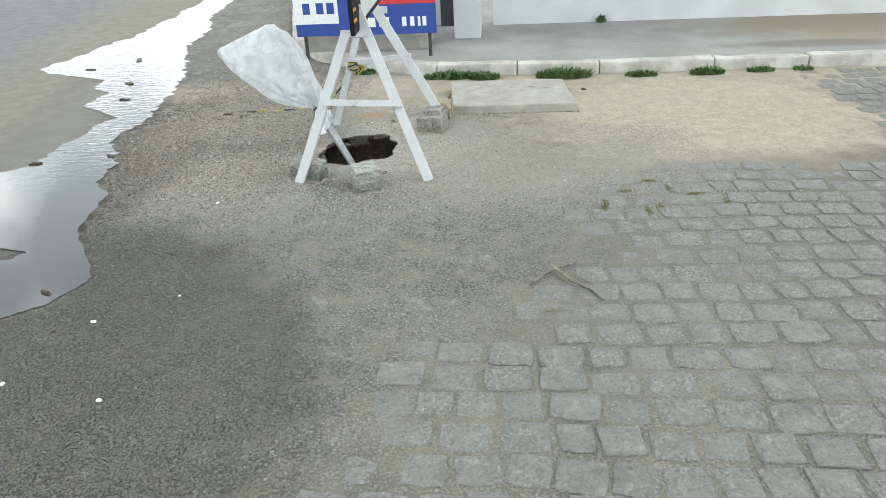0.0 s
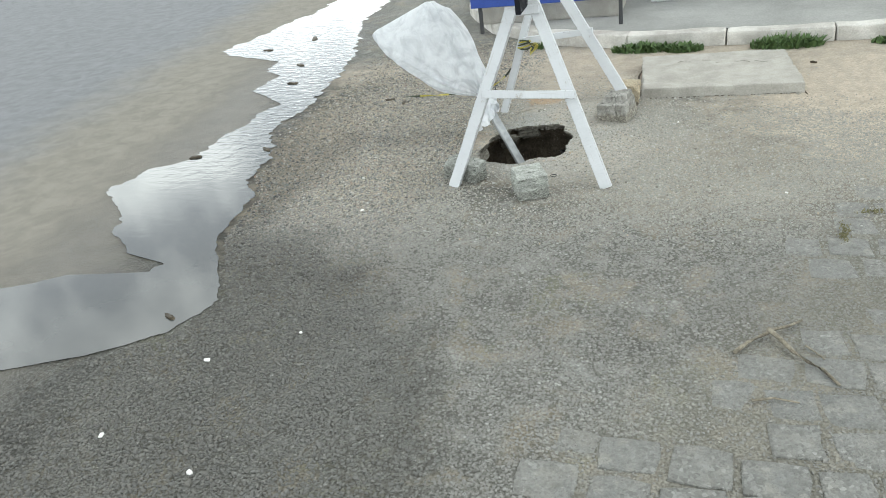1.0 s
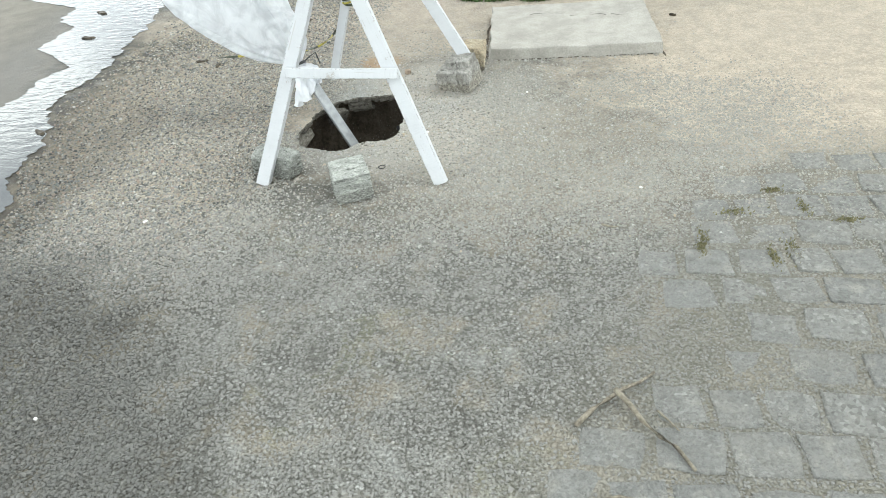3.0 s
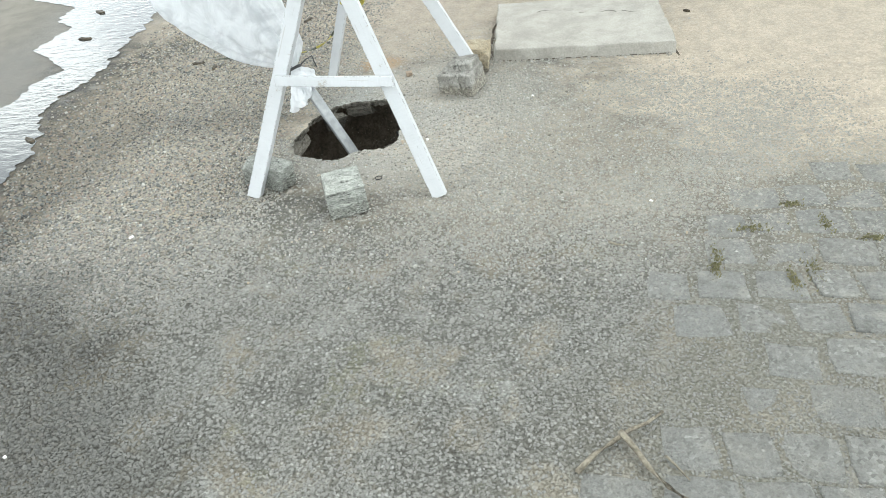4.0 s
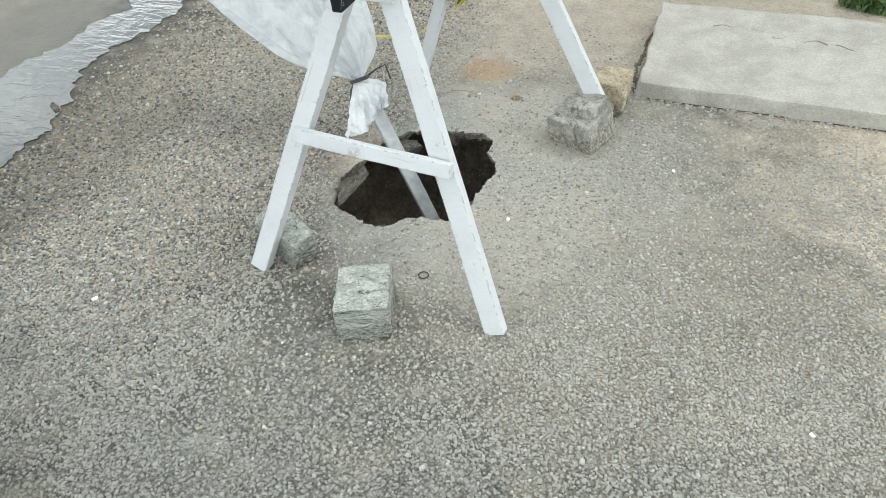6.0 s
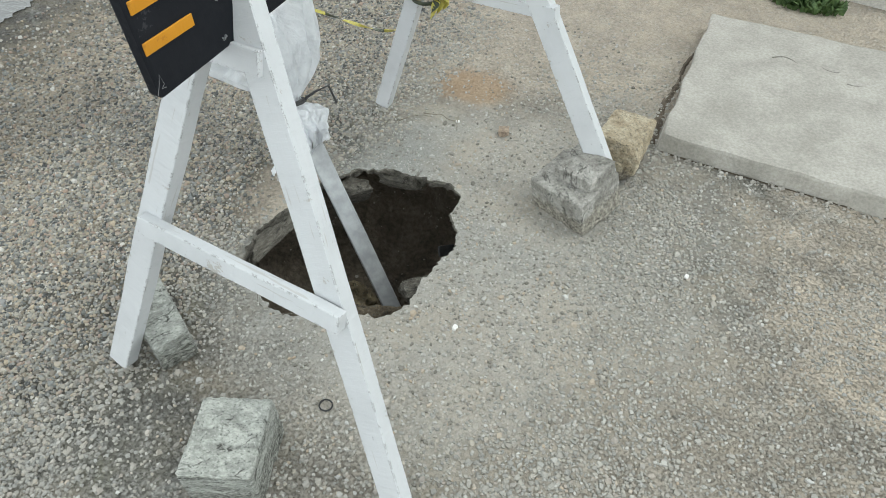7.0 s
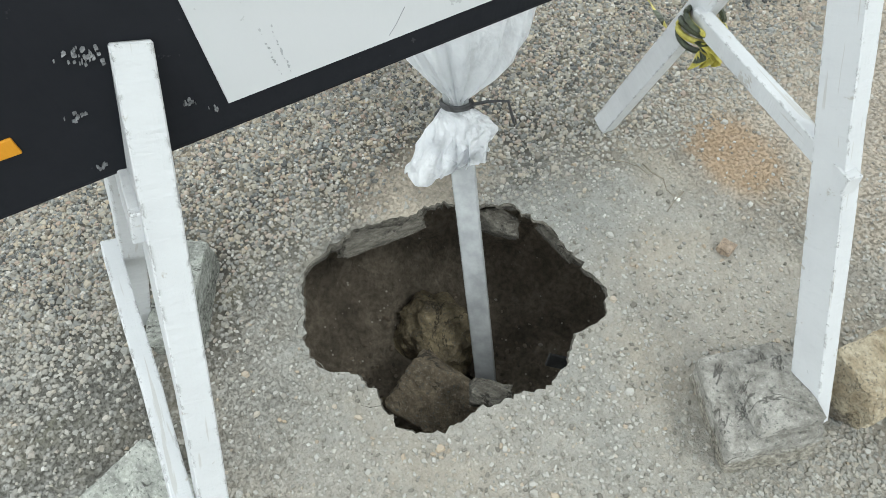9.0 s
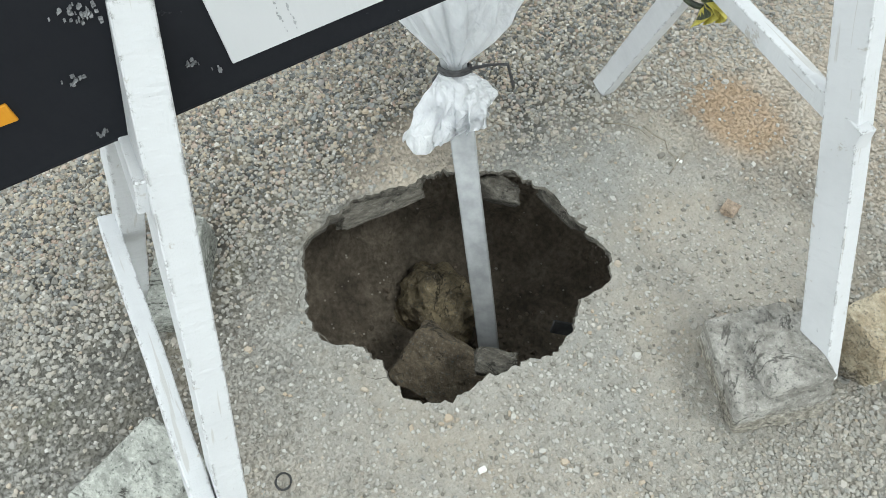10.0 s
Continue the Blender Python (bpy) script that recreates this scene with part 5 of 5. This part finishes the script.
def scatter_gravel():
    rs = np.random.RandomState(4)
    ring = np.arange(4) * math.tau / 4
    base = np.concatenate([np.stack([np.cos(ring), np.sin(ring), np.full(4, -0.25)], 1), np.stack([0.62 * np.cos(ring + 0.8), 0.62 * np.sin(ring + 0.8), np.full(4, 0.62)], 1)])
    tri = np.array([(k, (k + 1) % 4, 4 + k) for k in range(4)] + [((k + 1) % 4, 4 + (k + 1) % 4, 4 + k) for k in range(4)] + [(4, 5, 6), (4, 6, 7)])
    zones = ((0.15, 1.9, 1.7, 4.4, 64000, 0.0022, 0.0046), (-2.1, -0.93, 3.0, 5.7, 130000, 0.0028, 0.0062), (-2.7, -0.92, 2.5, 7.0, 76000, 0.0040, 0.0080), (-1.5, 0.6, 0.8, 4.1, 54000, 0.0026, 0.0062), (-0.55, 1.5, 3.3, 5.25, 62000, 0.0026, 0.0058), (-2.3, -0.6, 0.8, 3.0, 42000, 0.0034, 0.0076), (-1.2, 0.2, 4.0, 5.6, 2600, 0.0028, 0.0055), (-0.75, 0.15, 3.7, 5.7, 44000, 0.0026, 0.0066))
    vs, fs, n = [], [], 0
    for x0, x1, y0, y1, count, lo, hi in zones:
        x = rs.uniform(x0, x1, count)
        y = rs.uniform(y0, y1, count)
        away = np.hypot(x - HX, y - HY)
        keep = away > np.array([rim_radius(math.atan2(b - HY, a - HX)) for a, b in zip(x, y)]) + 0.012
        if x0 > -2.0:
            keep &= (np.hypot((x + 0.62) / 0.46, (y - 4.52) / 0.56) > rs.uniform(0.75, 1.35, count)) | (rs.rand(count) < 0.10)
        keep &= x > np.array([along(WATER_RIGHT, max(b, 2.0)) for b in y]) + 0.04
        fade = np.minimum(np.minimum(x - x0, x1 - x), np.minimum(y - y0, y1 - y)) / 0.45
        keep &= fade > rs.rand(count)
        clump = np.array([noise.noise(Vector((a * 1.9, b * 1.9, 2.0))) for a, b in zip(x, y)])
        keep &= (clump > rs.uniform(-1.1, 0.5, count)) if x0 > -2.0 else (clump > rs.uniform(-1.6, 0.15, count))
        if x0 != 0.15:
            keep &= x < np.array([sett_edge(b) for b in y]) + rs.uniform(-0.2, 0.5, count)
        keep &= (y < 4.95 + 0.25 * clump) | (x < -1.0 + 0.3 * clump) | (rs.rand(count) < 0.30)
        keep &= np.hypot((x + 1.13) / 0.11, (y - 4.56) / 0.18) > rs.uniform(0.3, 1.5, count)
        x, y = x[keep], y[keep]
        k = len(x)
        r = rs.uniform(lo, hi, k) * (1 + 0.5 * (rs.rand(k) > 0.94))
        v = base[None] * (1 + rs.uniform(-0.25, 0.25, (k, 8, 1))) + rs.uniform(-0.22, 0.22, (k, 8, 3))
        v = v * r[:, None, None] * np.array([1, 1, 0.85])
        a = rs.uniform(0, math.tau, k)
        c, s = np.cos(a)[:, None], np.sin(a)[:, None]
        vx = v[:, :, 0] * c - v[:, :, 1] * s + x[:, None]
        vy = v[:, :, 0] * s + v[:, :, 1] * c + y[:, None]
        vz = v[:, :, 2] + (r * rs.uniform(-0.1, 0.25, k))[:, None]
        vs.append(np.stack([vx, vy, vz], 2).reshape(-1, 3))
        fs.append((tri[None] + (n + 8 * np.arange(k))[:, None, None]).reshape(-1, 3))
        n += 8 * k
    me = bpy.data.meshes.new("gravel")
    vs, fs = np.concatenate(vs), np.concatenate(fs)
    me.vertices.add(len(vs))
    me.vertices.foreach_set("co", vs.ravel())
    me.loops.add(fs.size)
    me.loops.foreach_set("vertex_index", fs.ravel().astype(np.int32))
    me.polygons.add(len(fs))
    me.polygons.foreach_set("loop_start", (3 * np.arange(len(fs))).astype(np.int32))
    me.update(calc_edges=True)
    me.shade_flat()
    me.materials.append(M_GRAVEL)
    return tagged(new("gravel", me), "loose crushed gravel in mixed greys and browns", "gravel", "", "stuff")


scatter_gravel()


def scatter_chips():
    """Pale angular stone chips showing in the asphalt round the hole."""
    rs = np.random.RandomState(12)
    count = 18000
    x, y = rs.normal(-0.40, 0.52, count), rs.normal(4.50, 0.58, count)
    rim = np.array([rim_radius(math.atan2(b - HY, a - HX)) for a, b in zip(x, y)])
    keep = (np.hypot(x - HX, y - HY) > rim + 0.008) & (x > -1.5) & (x < 0.9) & (y > 3.3) & (y < 5.9)
    clump = np.array([noise.noise(Vector((a * 4.0, b * 4.0, 9.0))) for a, b in zip(x, y)])
    keep &= clump > rs.uniform(-1.2, 0.5, count)
    verts, faces = [], []
    for cx, cy in zip(x[keep], y[keep]):
        n = rs.randint(4, 7)
        r = rs.uniform(0.0024, 0.0066) * (1.6 if rs.rand() > 0.95 else 1.0)
        squash = rs.uniform(0.5, 0.9)
        turn = rs.uniform(0, math.tau)
        b = len(verts)
        for lift, k in ((-0.002, 1.1), (r * 0.60, 0.75)):
            for i in range(n):
                a = math.tau * (i + rs.uniform(-0.3, 0.3)) / n
                q = r * k * rs.uniform(0.8, 1.15)
                px, py = q * math.cos(a), q * squash * math.sin(a)
                verts.append((cx + px * math.cos(turn) - py * math.sin(turn), cy + px * math.sin(turn) + py * math.cos(turn), lift + rs.uniform(-0.0006, 0.0006)))
        faces += [(b + i, b + (i + 1) % n, b + n + (i + 1) % n, b + n + i) for i in range(n)]
        faces.append(tuple(b + n + i for i in range(n)))
    me = bpy.data.meshes.new("stone_chips")
    me.from_pydata(verts, [], faces)
    mat = Mat("pale_stone_chips", 0.8, spec=0.3)
    mat.color(mat.ramp(mat.island(), (0.0, (0.15, 0.14, 0.12)), (0.25, (0.30, 0.285, 0.25)), (0.55, (0.36, 0.35, 0.32)), (0.8, (0.43, 0.418, 0.385)), (0.9, (0.38, 0.31, 0.23)), (0.97, (0.24, 0.24, 0.225)), (1.0, (0.52, 0.51, 0.48))))
    me.materials.append(mat.m)
    return tagged(new("stone_chips", me), "pale angular stone chips set in the asphalt", "stone chips", "", "stuff")


scatter_chips()


# ---- granite setts ----
def sett_mesh(seed, sx, sy):
    rr = random.Random(seed)
    bm = bmesh.new()
    hx, hy = sx / 2, sy / 2
    ring = []
    for x, y in ((-hx, -hy), (0, -hy), (hx, -hy), (hx, 0), (hx, hy), (0, hy), (-hx, hy), (-hx, 0)):
        k = 0.97 if x and y else 1.0
        ring.append((0.92 * k * x + rr.uniform(-0.007, 0.007), 0.92 * k * y + rr.uniform(-0.007, 0.007)))
    low = [bm.verts.new((x, y, -0.03)) for x, y in ring]
    mid = [bm.verts.new((x * 0.99, y * 0.99, 0.0055 + rr.uniform(-0.001, 0.001))) for x, y in ring]
    top = [bm.verts.new((x * 0.93, y * 0.93, 0.0082 + rr.uniform(-0.0015, 0.0012))) for x, y in ring]
    c = bm.verts.new((rr.uniform(-0.02, 0.02), rr.uniform(-0.02, 0.02), 0.0085))
    for k in range(8):
        j = (k + 1) % 8
        bm.faces.new((low[k], low[j], mid[j], mid[k]))
        bm.faces.new((mid[k], mid[j], top[j], top[k]))
        bm.faces.new((top[k], top[j], c))
    me = mesh_of("sett", bm, M_COBBLE, True)
    return me


def build_setts():
    rr = random.Random(9)
    paving = thing("sett_paving", "worn granite sett paving with sandy joints", "paving", kind="structure")
    shapes = [(sett_mesh(i, sx, sy), sx) for i, (sx, sy) in enumerate(((0.125, 0.140), (0.145, 0.152), (0.155, 0.142), (0.165, 0.150), (0.175, 0.138), (0.15, 0.155), (0.19, 0.147), (0.14, 0.145), (0.16, 0.156), (0.135, 0.135), (0.18, 0.153), (0.15, 0.143)))]
    places = []
    y = -1.35
    while y < 6.3:
        x = sett_edge(max(y, 0.5)) - 0.25 + rr.uniform(0, 0.1)
        while x < 7.5 + 0.3 * math.sin(y * 3):
            me, sx = shapes[rr.randrange(len(shapes))]
            cx = x + sx / 2
            x += sx + rr.uniform(0.0, 0.012)
            d = cx - sett_edge(max(y, 0.5))
            sink = -0.0082 + 0.0058 * max(0, min(1, (d + 0.05) / 1.1)) + rr.uniform(-0.003, 0.003) + 0.006 * noise.noise(Vector((cx * 1.7, y * 1.7, 4)))
            if 0.6 < cx < 2.7 and 4.15 < y < 6.2:
                sink = -0.02
            if sink < -0.011 or rr.random() > (d + 0.06) / 0.26:
                continue
            row = y + 0.028 * math.sin(cx * 1.9 + y * 1.3) + rr.uniform(-0.012, 0.012)
            places.append((me, cx, row, sink, rr.uniform(-7, 7), rr.uniform(-1.1, 1.1), rr.uniform(-1.1, 1.1)))
        y += 0.158
    near = sorted(places, key=lambda p: math.hypot(p[1] - 0.6, p[2] - 2.4))
    rest_v, rest_f = [], []
    for i, (me, x, y, z, rz, rx, ry) in enumerate(near):
        m = pose(x, y, z, rx, ry, rz)
        if i < 300:
            ob = new("sett", me)
            ob.parent = paving
            ob.matrix_local = m
        else:
            b = len(rest_v)
            rest_v += [m @ v.co for v in me.vertices]
            rest_f += [tuple(b + k for k in p.vertices) for p in me.polygons]
    me = bpy.data.meshes.new("far_setts")
    me.from_pydata([tuple(v) for v in rest_v], [], rest_f)
    me.materials.append(M_COBBLE)
    ob = new("far_setts", me)
    ob.parent = paving
    tagged(ob, "granite setts further off", "", "", "stuff")


build_setts()
